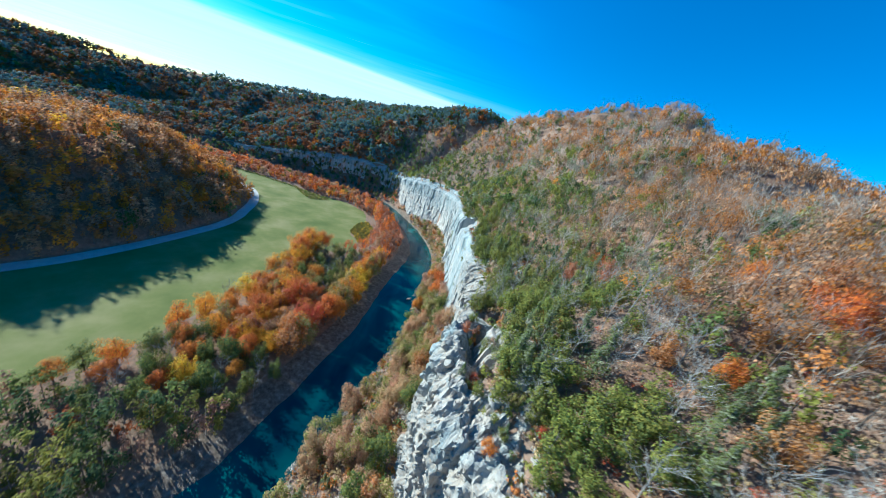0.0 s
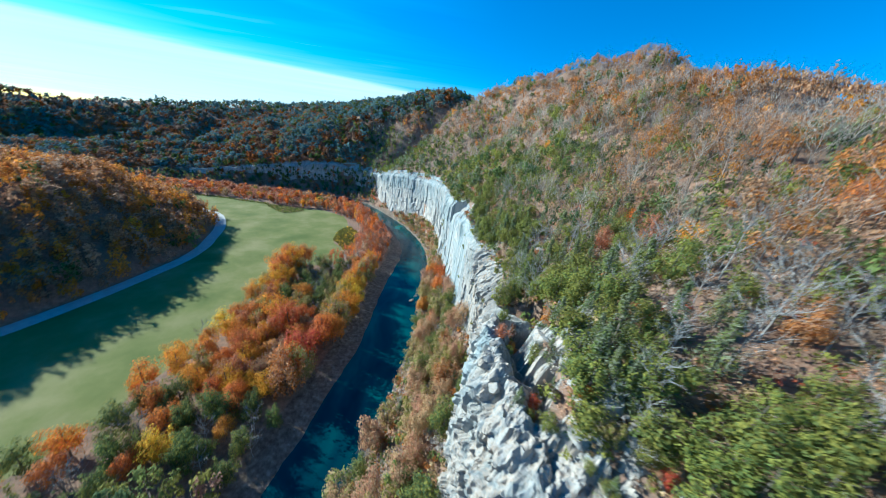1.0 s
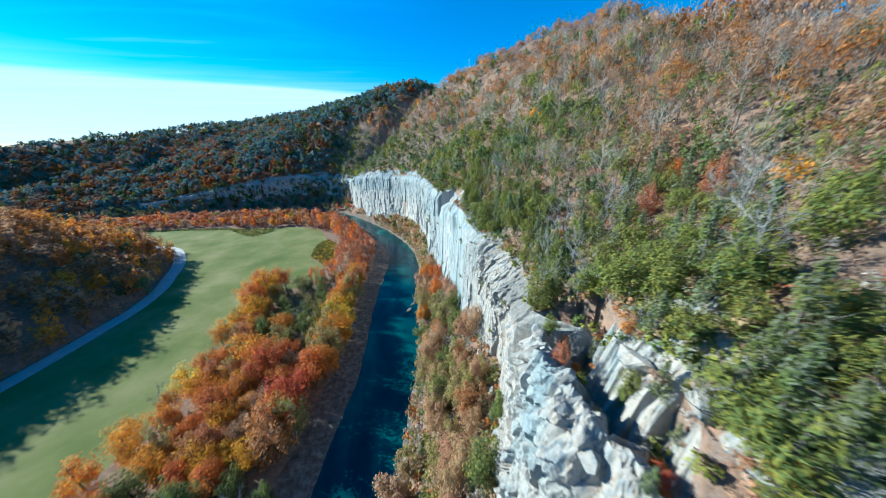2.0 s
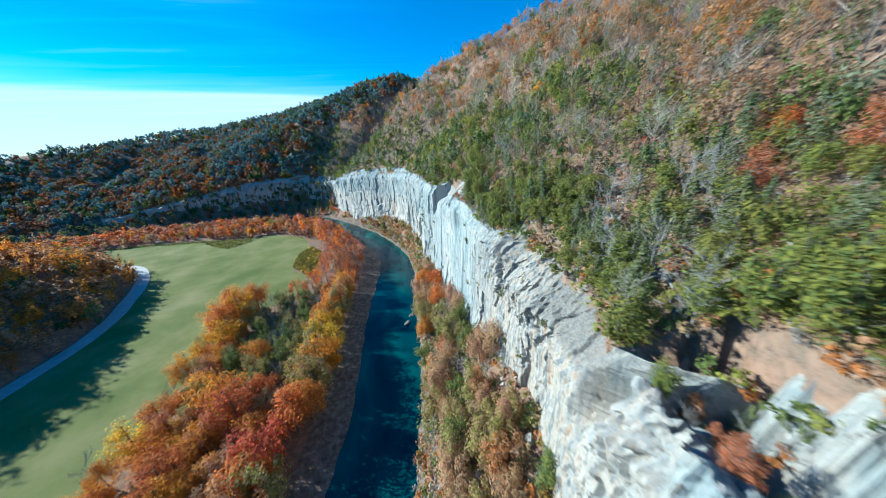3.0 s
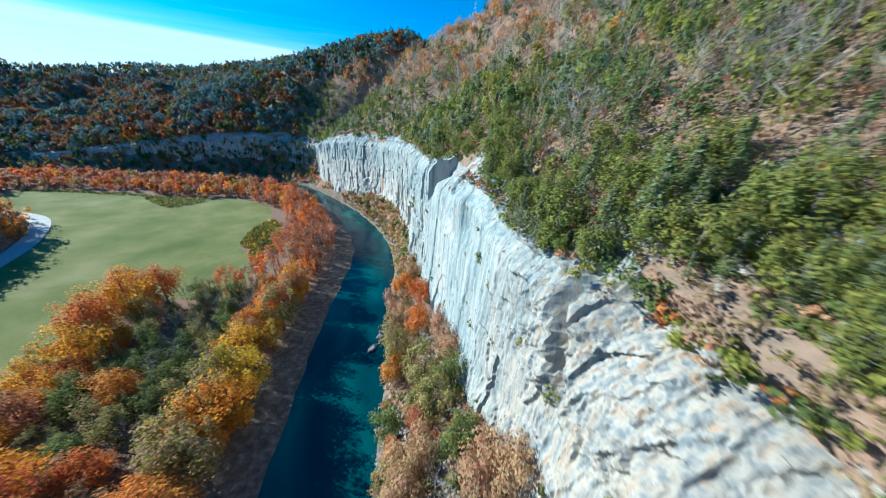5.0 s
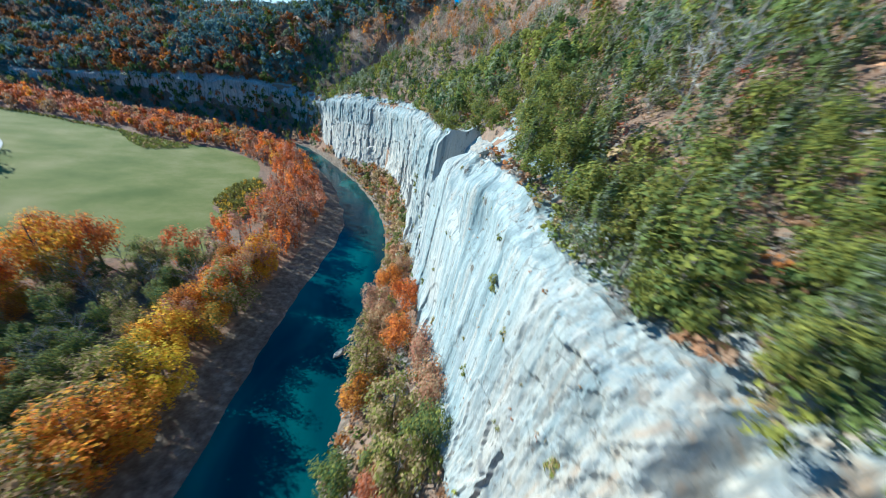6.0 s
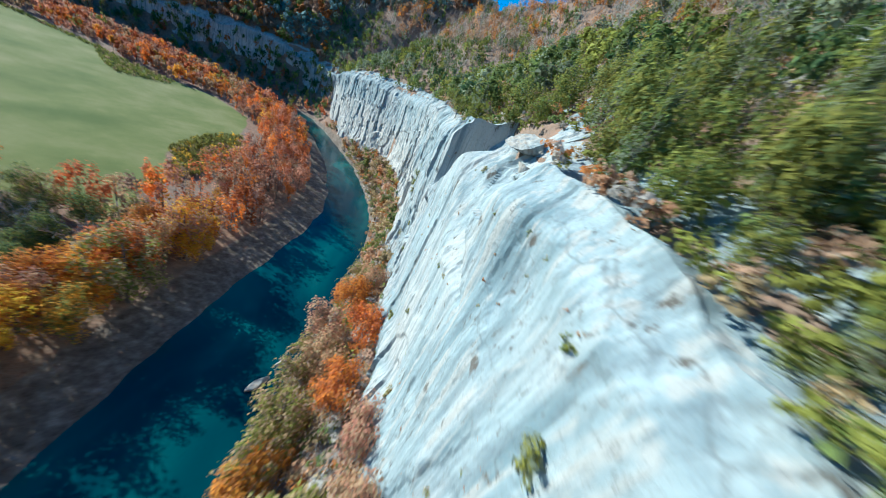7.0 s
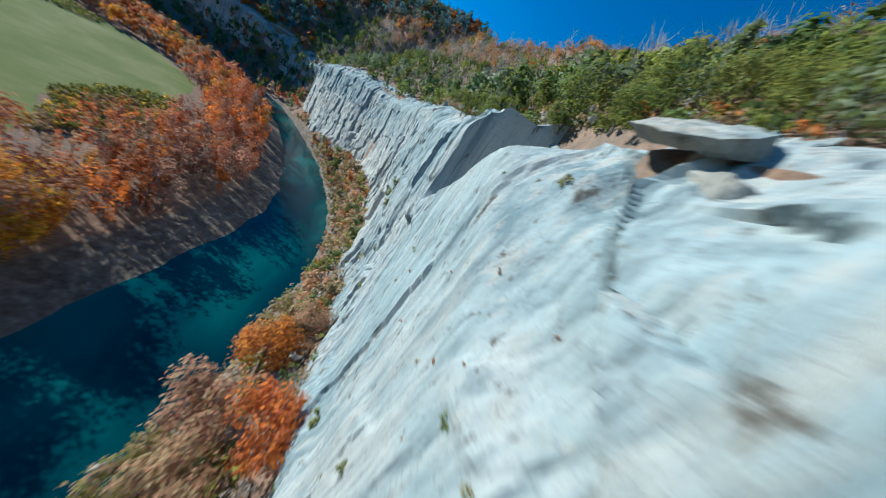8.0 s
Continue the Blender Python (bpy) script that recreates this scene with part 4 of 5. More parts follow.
# standing-out riverside trees: x, y, kind, size
KEY_TREES = [(-76, 92, 2, 0.85), (-101, 118, 1, 1.0), (-95, 127, 1, 0.9), (-92, 154, 2, 1.0), (-84, 148, 1, 0.95), (-47, 136, 3, 1.3), (-61, 154, 3, 1.35), (-69, 164, 1, 1.4), (-53, 146, 0, 1.0),
             (-88, 232, 1, 1.45), (-95, 242, 0, 1.3), (-83, 243, 0, 1.3), (-97, 226, 1, 1.2), (-91, 219, 0, 1.3), (-86, 207, 1, 1.25), (-33, 189, 2, 1.1), (-39, 202, 2, 1.1), (-41, 193, 6, 0.95), (-32, 208, 6, 0.8),
             (-74, 137, 3, 1.0), (-65, 188, 0, 1.0), (-104, 94, 1, 0.85)]


def build_riverside():
    rng = np.random.default_rng(11)
    for px, py, i, size in KEY_TREES:
        plant(autumn, i, px, py, size, rng.random() * 360)["group"] = "riverside trees"
    kx, ky = np.array([k[0] for k in KEY_TREES]), np.array([k[1] for k in KEY_TREES])
    x, y = scatter(-140, 0, 40, 430, 6.6, rng)
    r, rc = along(RIVER, x, y)
    e = np.abs(r) - rc[:, 0]
    keep = (r < 0) & (e > np.where(y < 110, 13, 16)) & (x > belt_left(y)) & ~((x < -66) & (y > 300) & (y < 350))
    keep &= np.min(np.hypot(x[:, None] - kx, y[:, None] - ky), 1) > 5.0
    x, y, e = x[keep], y[keep], e[keep]
    near = (y > 80) & (y < 246)
    for px, py, pe in zip(x[near], y[near], e[near]):
        n = float(fbm(np.array([[px / 28, py / 28, 0]]), 2, 77)[0])
        q = rng.random() * 0.6 + n * 0.7
        i = [5, 4, 1, 5, 0, 1, 7, 0][int(min(max((q - 0.15) * 9, 0), 7))]
        if py < 112:
            i, pe = rng.choice([8, 8, 8, 8, 0, 7]), 30
        size = 0.56 + 0.34 * rng.random() + (0.46 if pe < 23 else 0)
        shade = (px > -80) & (px < -45) & (py > 170) & (py < 245)
        if shade:
            i, size = rng.choice([8, 8, 8, 7]), 0.5 + 0.3 * rng.random()
        if rng.random() < (0.18 if shade else 0.02 if pe < 22 else 0.12 if py < 112 else 0.12):
            plant(bare, rng.integers(0, 4), px, py, 0.9 + 0.4 * rng.random(), rng.random() * 360)["group"] = "riverside trees"
        else:
            plant(autumn, i, px, py, size, rng.random() * 360)["group"] = "riverside trees"
    w = Wood(12)
    far = ~near
    south, far = far & (y < 100), far & (y > 100)
    w.add(x[south], y[south], colours_for(rng, south.sum(), ["olive", "cedar", "pine", "dusk", "rust"], [2, 3, 2, 2, 1]), 15, 4.7, 430, 0.55)
    w.add(x[far], y[far], colours_for(rng, far.sum(), ["rust", "orange", "tan", "rose", "gold", "dusk"], [4, 2.2, 1.2, 3, 0.8, 1.2]), 16, 4.7, 430, 0.55)
    # woods between the field's far edge and the river's bend
    x, y = scatter(-760, -20, 380, 575, 7.2, rng)
    r, rc = along(RIVER, x, y)
    keep = (edge_distance(FIELD, x, y) < -3) & (r < 0) & (np.abs(r) > rc[:, 0] + 6) & (x < np.interp(y, [400, 430, 480], [-24, -46, -70])) & (y > np.interp(x, [-620, -330, -306, -60], [395, 400, 440, 400]))
    keep &= ~((y < 430) & (x > -90) & (x < -20) & (x > belt_left(y)))
    x, y = x[keep], y[keep]
    w.add(x, y, colours_for(rng, len(x), ["rust", "orange", "tan", "rose", "olive", "gold"], [4, 1.6, 3, 3, 1, 1.5]), 10.5, 4.2, 130, 1.1)
    # woods at the foot of the shaded cliffs
    x, y = scatter(-700, 0, 440, 600, 7.0, rng)
    d, _ = along(BLUFF, x, y)
    r, rc = along(RIVER, x, y)
    keep = (r > 0) & (np.abs(r) > rc[:, 0] + 3) & (d < -4) & ((y > 505) | (x < -60))
    x, y = x[keep], y[keep]
    w.add(x, y, colours_for(rng, len(x), ["cedar", "pine", "rust", "tan", "olive"], [3, 3, 2, 1.5, 2]), 10, 3.4, 110, 1.0)
    w.build("riverside_woods", "autumn woods of rust and orange trees along the river bend")
    # trees across the water, below the bluff's foot
    x, y = scatter(-70, 40, 30, 480, 5.4, rng)
    d, _ = along(BLUFF, x, y)
    r, rc = along(RIVER, x, y)
    keep = (r > 0) & (np.abs(r) > rc[:, 0] + 1.5) & (d < -1.5) & (y < 500)
    far = keep & (y > 235)
    w = Wood(13)
    w.add(x[far], y[far], colours_for(rng, far.sum(), ["tan", "rose", "rust", "olive", "cedar"], [4, 3, 2, 1.5, 2]), 7.5, 3.0, 300, 0.5)
    near = keep & ~far & (rng.random(len(x)) < 0.85)
    # brush between them
    bx, by = scatter(-70, 40, 30, 430, 2.6, rng)
    bd, _ = along(BLUFF, bx, by)
    br, brc = along(RIVER, bx, by)
    ok = (br > 0) & (np.abs(br) > brc[:, 0] + 0.5) & (bd < -0.3)
    w.add(bx[ok], by[ok], colours_for(rng, ok.sum(), ["tan", "rose", "twig", "olive", "rust", "cedar"], [4, 2, 2, 3, 2, 2]), 3.6, 2.1, 58, 0.52, trunk=False, vary=0.4)
    w.build("talus_thicket", "thicket of tan and rust brush below the bluff", "brush")
    for px, py in zip(x[near], y[near]):
        q = rng.random()
        if q < (0.24 if py < 165 else 0.12):
            ob = plant(cedar, rng.integers(0, 3), px, py, 0.6 + 0.4 * rng.random(), rng.random() * 360)
        elif q < 0.42:
            ob = plant(bare, rng.integers(0, 4), px, py, 0.6 + 0.4 * rng.random(), rng.random() * 360)
        else:
            i = rng.choice([4, 4, 4, 5, 7, 7, 8]) if py < 165 else rng.choice([0, 5, 5, 4, 4, 7])
            ob = plant(autumn, i, px, py, (0.6 if py < 165 else 0.74) + 0.3 * rng.random(), rng.random() * 360)
        ob["group"] = "trees below the bluff"


def build_knoll():
    w = Wood(21)
    rng = w.rng
    x, y = scatter(-420, -165, -60, 400, 7.8, rng)
    kd, _ = along(ROAD_LINE, x, y)
    keep = (kd < -4.5)
    x, y = x[keep], y[keep]
    w.add(x, y, colours_for(rng, len(x), ["rust", "orange", "gold", "rose", "dusk", "cedar"], [4, 3.5, 0.7, 3, 1.5, 0.8]), 17, 5.8, 170, 1.1, bare=0.03)
    w.build("knoll_woods", "dense autumn woods on a low knoll beside the road")


def surface_of(name):
    from mathutils.bvhtree import BVHTree
    face = bpy.data.objects[name].data
    return BVHTree.FromPolygons([v.co for v in face.vertices], [tuple(p.vertices) for p in face.polygons])


def build_hillside():
    rng = np.random.default_rng(31)
    # trees near the rim, singly
    x, y = scatter(0, 90, 22, 225, 5.3, rng)
    d, c = along(BLUFF, x, y)
    edge = setback(y, d) + 0.3
    keep = (d > edge) & (d < np.where(y < 110, 42, 26)) & ~((d < 12) & (y > 188) & (y < 209))
    for px, py, pd in zip(x[keep], y[keep], d[keep] - edge[keep]):
        n = float(fbm(np.array([[px / 24, py / 24, 0]]), 2, 97)[0])
        q = rng.random() + (n - 0.5) * 0.9 + (pd - 12) * 0.015
        q = q - (0.16 if py > 105 else 0.0)
        if q < (0.62 if py < 140 else 0.82):
            ob = plant(cedar, rng.integers(0, 3), px, py, 0.85 + 0.6 * rng.random(), rng.random() * 360)
        elif q < 0.98:
            ob = plant(bare, rng.integers(0, 4), px, py, 0.85 + 0.45 * rng.random(), rng.random() * 360)
        else:
            ob = plant(autumn, rng.choice([0, 4, 5, 5, 3]), px, py, 0.42 + 0.25 * rng.random(), rng.random() * 360)
        ob["group"] = "trees above the bluff"
    for px, py, i, size in ((82, 50, 0, 0.8), (88, 56, 5, 0.75), (60, 33, 5, 0.55), (88, 70, 0, 0.7), (54, 26, 3, 0.45)):
        plant(autumn, i, px, py, size, rng.random() * 360)["group"] = "trees above the bluff"
    # dense cedars behind the near tower, small ones along the rim beyond it
    x, y = scatter(20, 66, 28, 104, 5.0, rng)
    d, c = along(BLUFF, x, y)
    for px, py in zip(*[v[(d > setback(y, d) + 1) & (d < 32) & (np.random.default_rng(5).random(len(x)) < 0.42)] for v in (x, y)]):
        plant(cedar, rng.integers(0, 3), px, py, 0.8 + 0.55 * rng.random(), rng.random() * 360)["group"] = "trees above the bluff"
    for k in range(22):
        y = 104 + 46 * rng.random()
        x = np.interp(y, BLUFF[:26, 1], BLUFF[:26, 0]) + cap_depth(y) - 4.0 + 5.5 * rng.random()
        d, c = along(BLUFF, np.array([x]), np.array([y]))
        plant(cedar if k % 3 else bare, k % 3, x, y, 0.3 + 0.3 * rng.random(), rng.random() * 360, float(hill_height(np.array([x]), np.array([y]), d, c)[0]) - 0.2)["group"] = "trees above the bluff"
    # growth rooted in the gully and the broken rock of the near tower
    rock_top = surface_of("near_buttress")
    for k in range(64):
        y, d0 = 40 + 54 * rng.random(), 4.5 + 12 * rng.random()
        x = np.interp(y, BLUFF[:26, 1], BLUFF[:26, 0]) + d0
        hit = rock_top.ray_cast(Vector((x, y, 140)), Vector((0, 0, -1)))[0]
        ground = float(height(x, y))
        z = max(hit.z, ground) if hit else ground
        if d0 < 7 and k % 2:
            continue
        kind, i = (cedar, rng.integers(0, 3)) if k % 4 < 2 else (autumn, (0, 5, 3, 7)[k // 4 % 4]) if k % 4 == 2 else (bare, rng.integers(0, 4))
        size = (0.35 + 0.35 * rng.random()) * (0.4 if kind is autumn else 1.0)
        plant(kind, i, x, y, size, rng.random() * 360, z - 0.3)["group"] = "trees above the bluff"
    # a thick fringe of cedars on the rim before the smooth wall
    for k in range(30):
        y = 100 + 78 * rng.random()
        x = np.interp(y, BLUFF[:26, 1], BLUFF[:26, 0]) + cap_depth(y) - (4.5 if y > 146 else 3.0) + 9.0 * rng.random()
        d, c = along(BLUFF, np.array([x]), np.array([y]))
        plant(cedar, k % 3, x, y, 0.55 + 0.5 * rng.random(), rng.random() * 360, float(hill_height(np.array([x]), np.array([y]), d, c)[0]) - 0.3)["group"] = "trees above the bluff"
    # a row of cedars leaning over the rim
    for y in np.arange(92, 288, 4.2):
        y = y + rng.random() * 2
        if 188 < y < 209 or rng.random() < 0.3:
            continue
        x = np.interp(y, BLUFF[:26, 1], BLUFF[:26, 0]) + cap_depth(y) - (3.0 if y < 140 else 1.6 if 166 < y < 194 else 5.2) + 3.6 * rng.random()
        d, c = along(BLUFF, np.array([x]), np.array([y]))
        ob = plant(cedar, rng.integers(0, 3), x, y, 0.6 + 0.5 * rng.random(), rng.random() * 360, float(hill_height(np.array([x]), np.array([y]), d, c)[0]) - 0.2)
        ob["group"] = "trees above the bluff"
    w = Wood(32)
    x, y = scatter(-90, 460, -80, 700, 6.2, rng)
    d, c = along(BLUFF, x, y)
    near = (d < np.where(y < 110, 42, 26)) & (y > 22) & (y < 225)
    keep = (d > setback(y, d) + 1.5) & ~near & (d < 320) & (y < 640 - 0.2 * x) & (x < 110 + 0.75 * np.maximum(y, 60))
    keep &= (d < 130) | (rng.random(len(x)) < 0.62)
    x, y, d = x[keep], y[keep], d[keep]
    # a second growth between them on the slope that the eye passes nearest
    x2, y2 = scatter(30, 190, -10, 230, 6.0, rng)
    d2, _ = along(BLUFF, x2, y2)
    k2 = (d2 > np.where(y2 > 22, np.where(y2 < 110, 42, 26), 8)) & (d2 < 120)
    x, y, d = np.concatenate([x, x2[k2]]), np.concatenate([y, y2[k2]]), np.concatenate([d, d2[k2]])
    n = fbm(xyz(x / 45, y / 45), 3, 98)
    q = rng.random(len(x)) + (n - 0.5) * 1.1 + 0.0012 * (d - 60)
    g0 = 0.16 + 0.34 * smooth(75, 30, d) + 0.2 * smooth(230, 330, y) + 0.34 * smooth(85, 150, y) * smooth(120, 60, d)
    green = q < g0
    grey, leafy = ~green & (q < g0 + 0.31), q >= g0 + 0.31
    close = (y < 190) & (d < 110)
    mid = (d < 110) & ~close
    for zone, k, big in ((close, 1.1, 0.68), (mid, 0.8, 1.1), (~close & ~mid, 0.42, 1.5)):
        g, h, l = green & zone, grey & zone, leafy & zone
        w.add(x[g], y[g], colours_for(rng, g.sum(), ["cedar", "olive", "pine", "sage"], [3, 3, 1, 2]), 9.5, 3.3, int(220 * k), 0.66 * big, "round", 1.0, 0.05)
        w.add_bare(x[h], y[h], colours_for(rng, h.sum(), ["twig", "bark", "dusk"], [4, 1, 1.5]), 13.0, 5.0, 10, int(95 * k) + 15, 0.02 + 0.06 * big)
        w.add(x[l], y[l], colours_for(rng, l.sum(), ["rust", "rose", "dusk", "orange"], [4.5, 3.5, 2, 0.7]), 12.0, 4.8, int(260 * k), 0.62 * big)
        w.add_bare(x[l], y[l], colours_for(rng, l.sum(), ["twig", "bark"], [1, 1]), 12.0, 4.6, 7, 10, 0.02 + 0.05 * big)
    w.build("hillside_woods", "hillside woods of bare grey, rust and green trees")
    w = Wood(33)
    x, y = scatter(0, 120, 20, 330, 2.1, rng)
    d, c = along(BLUFF, x, y)
    keep = (d > setback(y, d) - 1.0 + 3 * (rng.random(len(x)) - 0.5)) & (d < 58) | (y < 168) & (d > np.where(y > 112, 3.2, cap_depth(y) - 3.8)) & (d < 20) & (rng.random(len(x)) < 0.8)
    x, y, d, c = x[keep], y[keep], d[keep], c[keep]
    keep = ~((y > 189) & (y < 207) & (d < 11))
    x, y, d, c = x[keep], y[keep], d[keep], c[keep]
    z = hill_height(x, y, d, c)
    a = d < setback(y, d) + 9
    w.add(x[a], y[a], colours_for(rng, a.sum(), ["twig", "rose", "olive", "cedar", "tan", "rust", "dusk"], [1.5, 1.5, 5, 3, 1.5, 0.8, 2]), 2.3, 1.4, 80, 0.32, trunk=False, at=z[a])
    a = ~a
    w.add(x[a], y[a], colours_for(rng, a.sum(), ["twig", "rose", "dusk", "olive", "tan", "red"], [2, 3, 3, 4, 2, 0.5]), 2.6, 1.6, 44, 0.42, thin=0.5, trunk=False, at=z[a])
    x, y = scatter(14, 62, 46, 172, 2.0, rng)
    d, c = along(BLUFF, x, y)
    bare_rim = (d > np.where(y < 76, 13.0, np.where(y < 96, 10.5, 6.0)) + 2.5 * rng.random(len(x))) & (d < cap_depth(y) + 9) & (rng.random(len(x)) < 0.8)
    x, y = x[bare_rim], y[bare_rim]
    skins = [surface_of(k) for k in ("rock_face", "near_buttress", "ground")]
    z = np.array([max([h.z for h in (k.ray_cast(Vector((a, b, 150)), Vector((0, 0, -1)))[0] for k in skins) if h] + [60.0]) for a, b in zip(x, y)])
    w.add(x, y, colours_for(rng, len(x), ["olive", "cedar", "sage", "tan", "rose", "rust", "twig"], [6, 4, 2, 1.5, 1, 0.8, 1]), 3.0, 1.5, 90, 0.36, trunk=False, at=z - 0.2)
    w.build("hillside_brush", "low tangled brush and saplings above the bluff", "brush")


def build_far_hills():
    w = Wood(41)
    rng = w.rng
    x, y = scatter(-1150, 260, 60, 1240, 7.0, rng)
    d, c = along(BLUFF, x, y)
    keep = (d > 4) & (d < np.interp(x, [-900, -420, -200, 0], [420, 640, 560, 260])) & ((y > 640 - 0.2 * x) | (x < -90)) & (rng.random(len(x)) < np.interp(y, [600, 720, 900], [1, 0.8, 0.5]))
    x, y = x[keep], y[keep]
    n = fbm(xyz(x / 60, y / 60), 3, 8)
    top = height(x, y)
    q = rng.random(len(x)) * 0.75 + (n - 0.5) - 0.0022 * (top - 100) + 0.1
    green = q < 0.55
    # the bluish green paints distance haze into the leaves; both sets are darkened
    w.add(x[green], y[green], colours_for(rng, green.sum(), ["cedar", "haze_green", "olive", "sage"], [2, 6, 0.6, 1.0]) * 0.85, 13, 5.2, 60, 2.3, "round", 1.0, 0.03, 10, trunk=False, vary=0.35, ruffle=0.1)
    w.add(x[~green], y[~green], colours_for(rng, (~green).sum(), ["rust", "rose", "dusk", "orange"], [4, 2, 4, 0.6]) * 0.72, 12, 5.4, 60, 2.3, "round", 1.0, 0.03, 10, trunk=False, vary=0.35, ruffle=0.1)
    # trees rooted on the ledges of the shaded cliffs
    k = rng.random(190)
    x = -62 - 300 * k
    y = np.interp(-x, -BLUFF[30:36, 0], BLUFF[30:36, 1]) - 1.5 - 2 * rng.random(190)
    z = np.interp(-x, -BLUFF[30:36, 0], BLUFF[30:36, 3]) + rng.random(190) ** 1.3 * 26
    w.add(x, y, colours_for(rng, 190, ["cedar", "pine", "rust", "olive"], [3, 4, 1, 1]), 8.0, 2.8, 70, 1.0, trunk=False, at=z)
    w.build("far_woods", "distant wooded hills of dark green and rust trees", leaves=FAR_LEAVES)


build_riverside()
build_knoll()
build_hillside()
build_far_hills()



# ---- rocks, shrubs and snags ----
def rock_mesh(name, seed, size, mat, cuts=18):
    """An angular boulder: a ball cut by random planes and roughened. Stands on z 0."""
    rng = np.random.default_rng(seed)
    bm = bmesh.new()
    bmesh.ops.create_icosphere(bm, subdivisions=3, radius=1.0)
    v = np.array([p.co for p in bm.verts])
    for k in range(cuts):
        n = rng.normal(size=3)
        n /= np.linalg.norm(n)
        h = v @ n - (0.42 + 0.3 * rng.random())
        v = v - np.maximum(h, 0)[:, None] * n
    v = v + (fbm(v * 2.5 + seed, 3, seed % 50)[:, None] - 0.5) * 0.2 * v
    v = v * np.array(size)
    v[:, 2] -= v[:, 2].min()
    for p, q in zip(bm.verts, v):
        p.co = q
    me = bpy.data.meshes.new(name)
    bm.to_mesh(me)
    bm.free()
    me.materials.append(mat)
    return me


def slab_mesh(name, seed, size, cuts=9):
    """A broken plate of bedded rock, its near underside cut back. Stands on z 0."""
    bm = bmesh.new()
    bmesh.ops.create_cube(bm, size=1.0)
    bmesh.ops.subdivide_edges(bm, edges=bm.edges[:], cuts=cuts, use_grid_fill=True)
    v = np.array([p.co for p in bm.verts]) * np.array(size)
    corner = np.abs(v[:, 0] / size[0]) + np.abs(v[:, 1] / size[1])
    v[:, :2] *= (1 - 0.2 * smooth(0.7, 1.0, corner))[:, None]
    drop = 0.5 - v[:, 2] / size[2]
    v[:, 0] += np.where(v[:, 0] < 0, 0.25 * size[0] * drop, 0)
    v += (np.stack([fbm(v * 0.8 + 9 * k, 4, seed * 7 + k) for k in range(3)], 1) - 0.5) * 0.8
    v[:, 2] += size[2] / 2
    for p, q in zip(bm.verts, v):
        p.co = q
    me = bpy.data.meshes.new(name)
    bm.to_mesh(me)
    bm.free()
    me.materials.append(ROCK)
    return me


def rock(name, seed, size, place, spin, label, category="boulder", group="", tilt=0.0):
    ob = new(name, rock_mesh(name, seed, size, ROCK))
    ob.matrix_basis = pose(*place, tilt, 0, spin)
    return tagged(ob, label, category, group)


def build_rocks():
    rng = np.random.default_rng(51)
    rock("river_boulder", 1, (4.2, 2.3, 1.6), (4.6, 205.0, -1.2), 55, "large pale boulder lying in the river")
    rock("river_boulder", 2, (2.4, 1.6, 1.2), (8.4, 211.8, -0.9), 20, "grey boulder in the river near the bank")
    for name, seed, size, place, spin, tilt, label in (("ledge_slab", 3, (4.2, 6.6, 1.0), (34.6, 197.8, 73.4), 8, -36, "overhanging pale limestone slab above a dark hollow on the rim"),
                                                       ("ledge_block", 4, (1.7, 2.0, 3.8), (36.0, 197.0, 70.6), 20, 0, "tan limestone block bearing the overhanging slab"),
                                                       ("ledge_block", 5, (2.6, 3.0, 2.2), (34.6, 194.4, 69.6), -15, 6, "pale limestone block beside the overhanging slab")):
        ob = new(name, slab_mesh(name, seed, size))
        ob.matrix_basis = pose(*place, 0, tilt, spin)
        tagged(ob, label, "rock")
    for k in range(46):
        y = 60 + 360 * rng.random()
        x = np.interp(y, RIVER[:, 1], RIVER[:, 0] + RIVER[:, 2]) + (0.3 if k % 3 else 6) + 2.2 * rng.random()
        s = 0.5 + 1.1 * rng.random() ** 2
        rock("bank_rock", 60 + k % 7, (s * 1.3, s, s * 0.7), (x, y, float(height(x, y)) - 0.25 * s), rng.random() * 360, "pale weathered rock on the river bank", "rock", "bank rocks")
    for k in range(30):
        y = 100 + 210 * rng.random()
        x = 26 - 4 * rng.random()
        s = 0.8 + 1.6 * rng.random() ** 2
        rock("talus_block", 80 + k % 7, (s * 1.2, s, s * 0.9), (x, y, float(height(x, y)) - 0.3 * s), rng.random() * 360, "fallen limestone block below the bluff", "rock", "fallen blocks")
    rock_top = surface_of("near_buttress")
    for x, y, s in ((17, 62, 2.2), (19, 70, 1.8), (29, 60, 3.0), (27.5, 68, 2.6), (31, 52, 3.2), (26, 50, 2.4), (32, 72, 2.0), (23, 84, 2.0), (28, 44, 2.6), (35, 60, 2.2), (34, 83, 2.4), (37, 78, 2.0)):
        hit = rock_top.ray_cast(Vector((x, y, 140)), Vector((0, 0, -1)))[0]
        z = max(hit.z if hit else 0.0, float(height(x, y)))
        rock("rim_block", int(x * 3 + y), (s * 1.2, s, s * 0.8), (x, y, z - s * 0.45), x * 37 % 360, "broken cream limestone block on the near buttress", "rock", "blocks on the buttress")


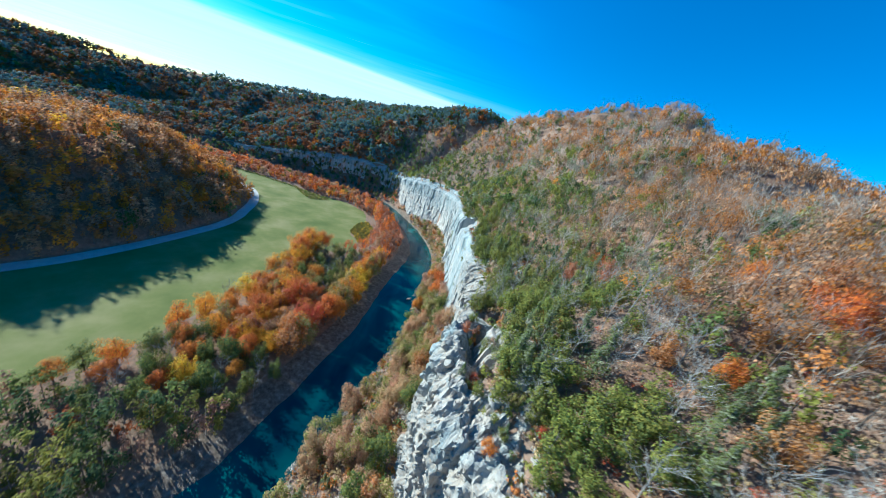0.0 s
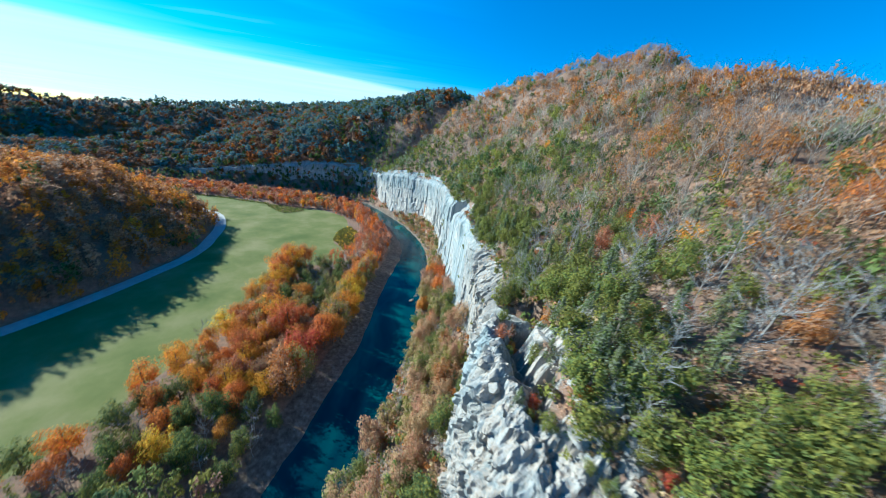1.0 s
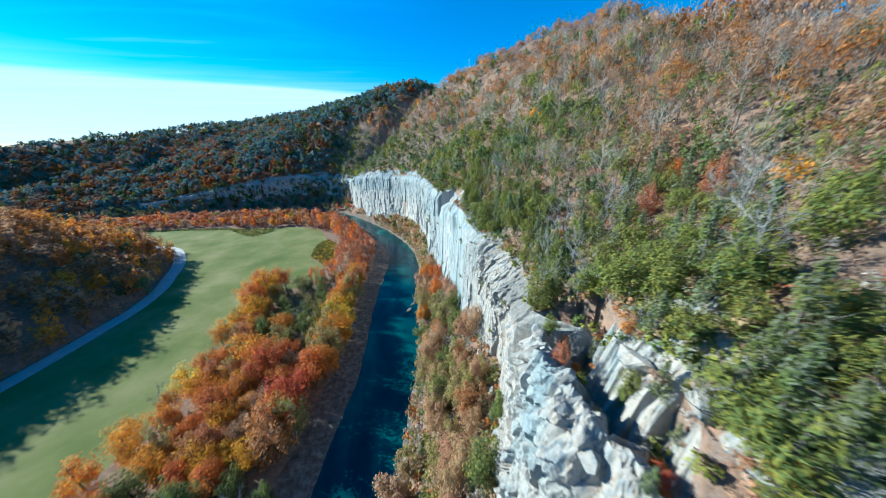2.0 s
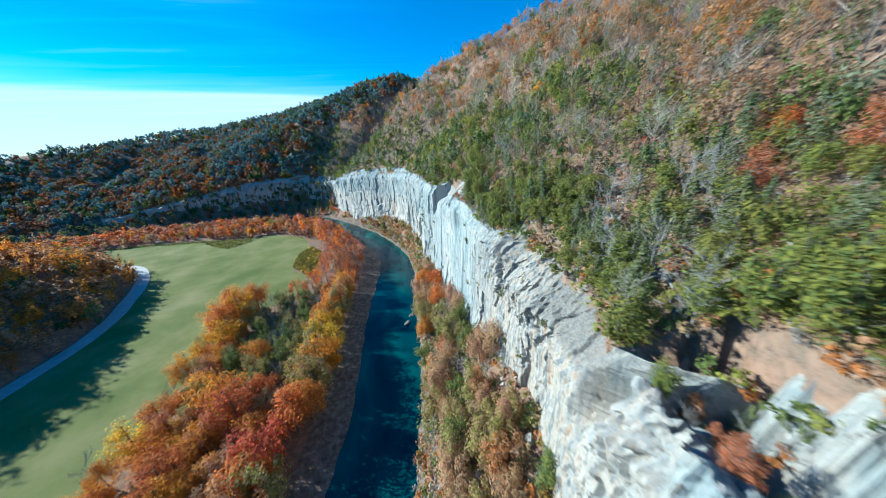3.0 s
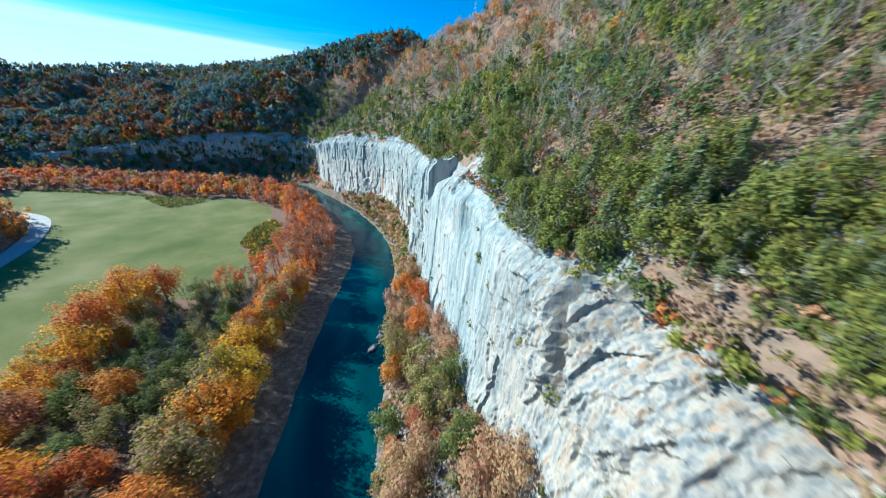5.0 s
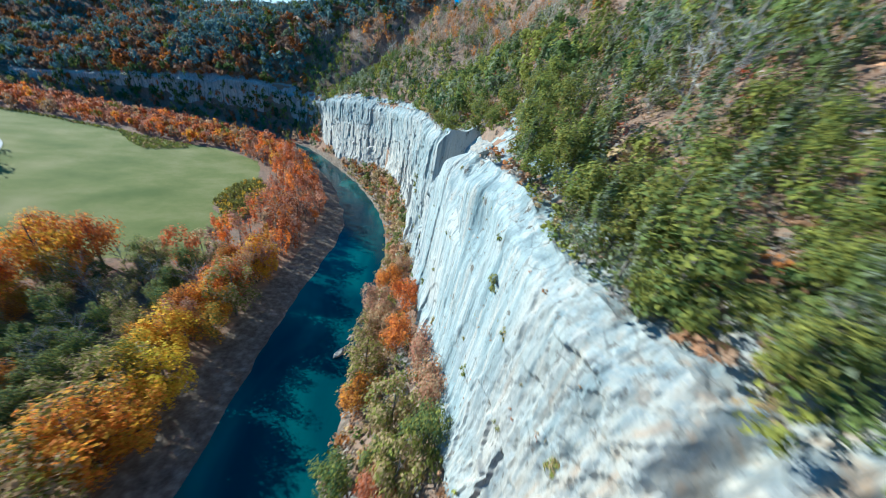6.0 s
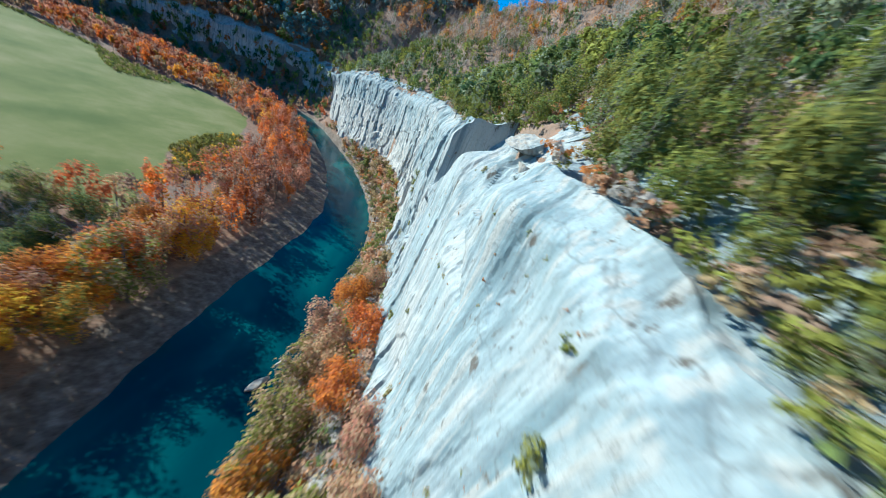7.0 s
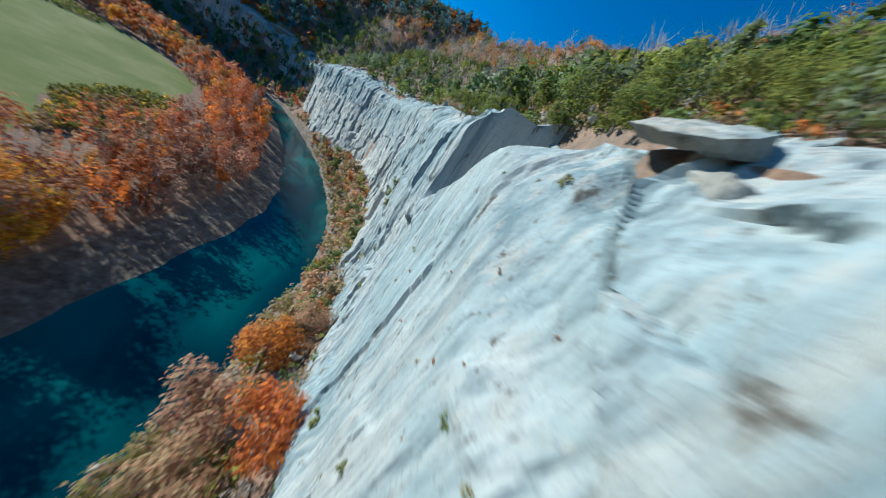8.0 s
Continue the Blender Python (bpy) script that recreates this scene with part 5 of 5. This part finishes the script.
def build_shrubs():
    rng = np.random.default_rng(61)
    kinds = park([leafy_tree("cliff_shrub", 400 + i, c, 2.0, 0.9, 320, 0.16, "small green shrub rooted on the limestone face", "shrub", "round", 0.1, 9) for i, c in enumerate([("olive", "sage"), ("tan", "olive"), ("cedar", "olive"), ("tan", "rust")])])
    spots = [(211.9, 53.6, .6), (169.6, 44.8, .7), (165.3, 41.4, 1.2), (165.9, 59.1, 1.8), (159.7, 56.2, 1.2), (169.3, 65.5, .8), (178.6, 68.1, .5), (175.5, 67.7, .5), (183.0, 67.2, .4), (194.8, 42.5, .8),
             (188.1, 55.7, .5), (124.1, 51.6, 1.0), (110.9, 58.4, 1.3), (146.0, 52.1, 1.4), (153.9, 46.2, 1.0), (136.9, 51.0, 1.6), (200.7, 67.9, .7), (191.1, 55.3, .5), (267.7, 45.6, 2.4), (263.7, 50.5, 2.6), (259.5, 51.4, 2.0),
             (270, 42, 2.2), (254, 44, 1.2), (240, 38, 1.0), (228, 35, 1.0), (248, 30, 1.6), (120, 42, 1.2), (131, 38, 1.4), (186, 33, 1.2), (205, 31, 1.3)]
    for k in range(90):
        spots.append((148 + 78 * rng.random(), 36 + 33 * rng.random(), 0.16 + 0.22 * rng.random()))
    tree = surface_of("rock_face")
    for k, (y, z, size) in enumerate(spots):
        hit, n, _, _ = tree.ray_cast(Vector((-20, y, z)), Vector((1, 0, 0)))
        if hit is None:
            continue
        ob = plant(kinds, k % 3 if k < 30 else 3 if k % 4 else 1, hit.x + 0.1, y, size, rng.random() * 360, z - 0.3 * size)
        ob["group"] = "shrubs on the bluff"


def build_patches():
    """Low dense growth at the field's edge."""
    rng = np.random.default_rng(71)
    w = Wood(72)
    poly = [(-79, 312), (-80, 330), (-78, 348), (-70, 358), (-58, 340), (-54, 302), (-60, 280)]
    x, y = scatter(-85, -50, 275, 360, 1.7, rng)
    k = inside(poly, x, y)
    w.add(x[k], y[k], colours_for(rng, k.sum(), ["olive", "yellow"], [5, 0.8]), 2.6, 1.3, 46, 0.5, trunk=False)
    w.build("shrub_patch", "dense yellow-green shrubs at the field's edge", "shrubs")
    w = Wood(73)
    poly = [(-208, 441), (-180, 410), (-163, 397), (-146, 416), (-148, 428), (-185, 436)]
    x, y = scatter(-310, -140, 390, 462, 1.9, rng)
    k = inside(poly, x, y) | ((x < -200) & (np.abs(y - np.interp(x, [-306, -258, -205], [458, 453, 440])) < 2.5))
    w.add(x[k], y[k], colours_for(rng, k.sum(), ["olive", "tan", "cedar"], [4, 1.5, 1]), 1.5, 1.2, 26, 0.5, trunk=False)
    w.build("tall_grass", "olive tall grass along the far edge of the field", "grass")


def build_snags():
    rng = np.random.default_rng(81)
    for x, y, size, tip, spin, label in ((12.5, 199, 1.35, 80, 75, "grey fallen tree with bare branches in the river"), (14.0, 218, 0.95, 78, 100, "grey fallen branch reaching into the river"), (7.5, 186, 0.5, 80, 70, "grey driftwood tree on the bank")):
        ob = copy_thing(bare["protos"][1], Matrix.Identity(4))
        ob.name = "fallen_tree"
        ob.matrix_basis = pose(x, y, 0.6, tip, 0, spin) @ Matrix.Scale(size, 4)
        tagged(ob, label, "fallen tree", "fallen trees")
    for k, (x, y, ln, spin, tilt) in enumerate(((35, 76, 7, 30, 12), (37, 84, 6, 50, 8), (36, 90, 8, 60, 15), (52, 30, 9, 20, 25), (47, 112, 7, 75, 20), (44, 190, 6, 40, 22))):
        v, f = tube([(0, 0, 0), (ln * 0.5, 0.3, 0.1), (ln, 0, 0.2)], [0.22, 0.18, 0.08], 7)
        me = mesh_of("fallen_log", v, f, PALE_BARK, True)
        ob = tagged(new("fallen_log", me), "bleached grey log lying on the slope", "log", "logs above the bluff")
        ob.matrix_basis = pose(x, y, float(height(x, y)) + 0.3, 0, -tilt, spin)


build_rocks()
build_shrubs()
build_patches()
build_snags()
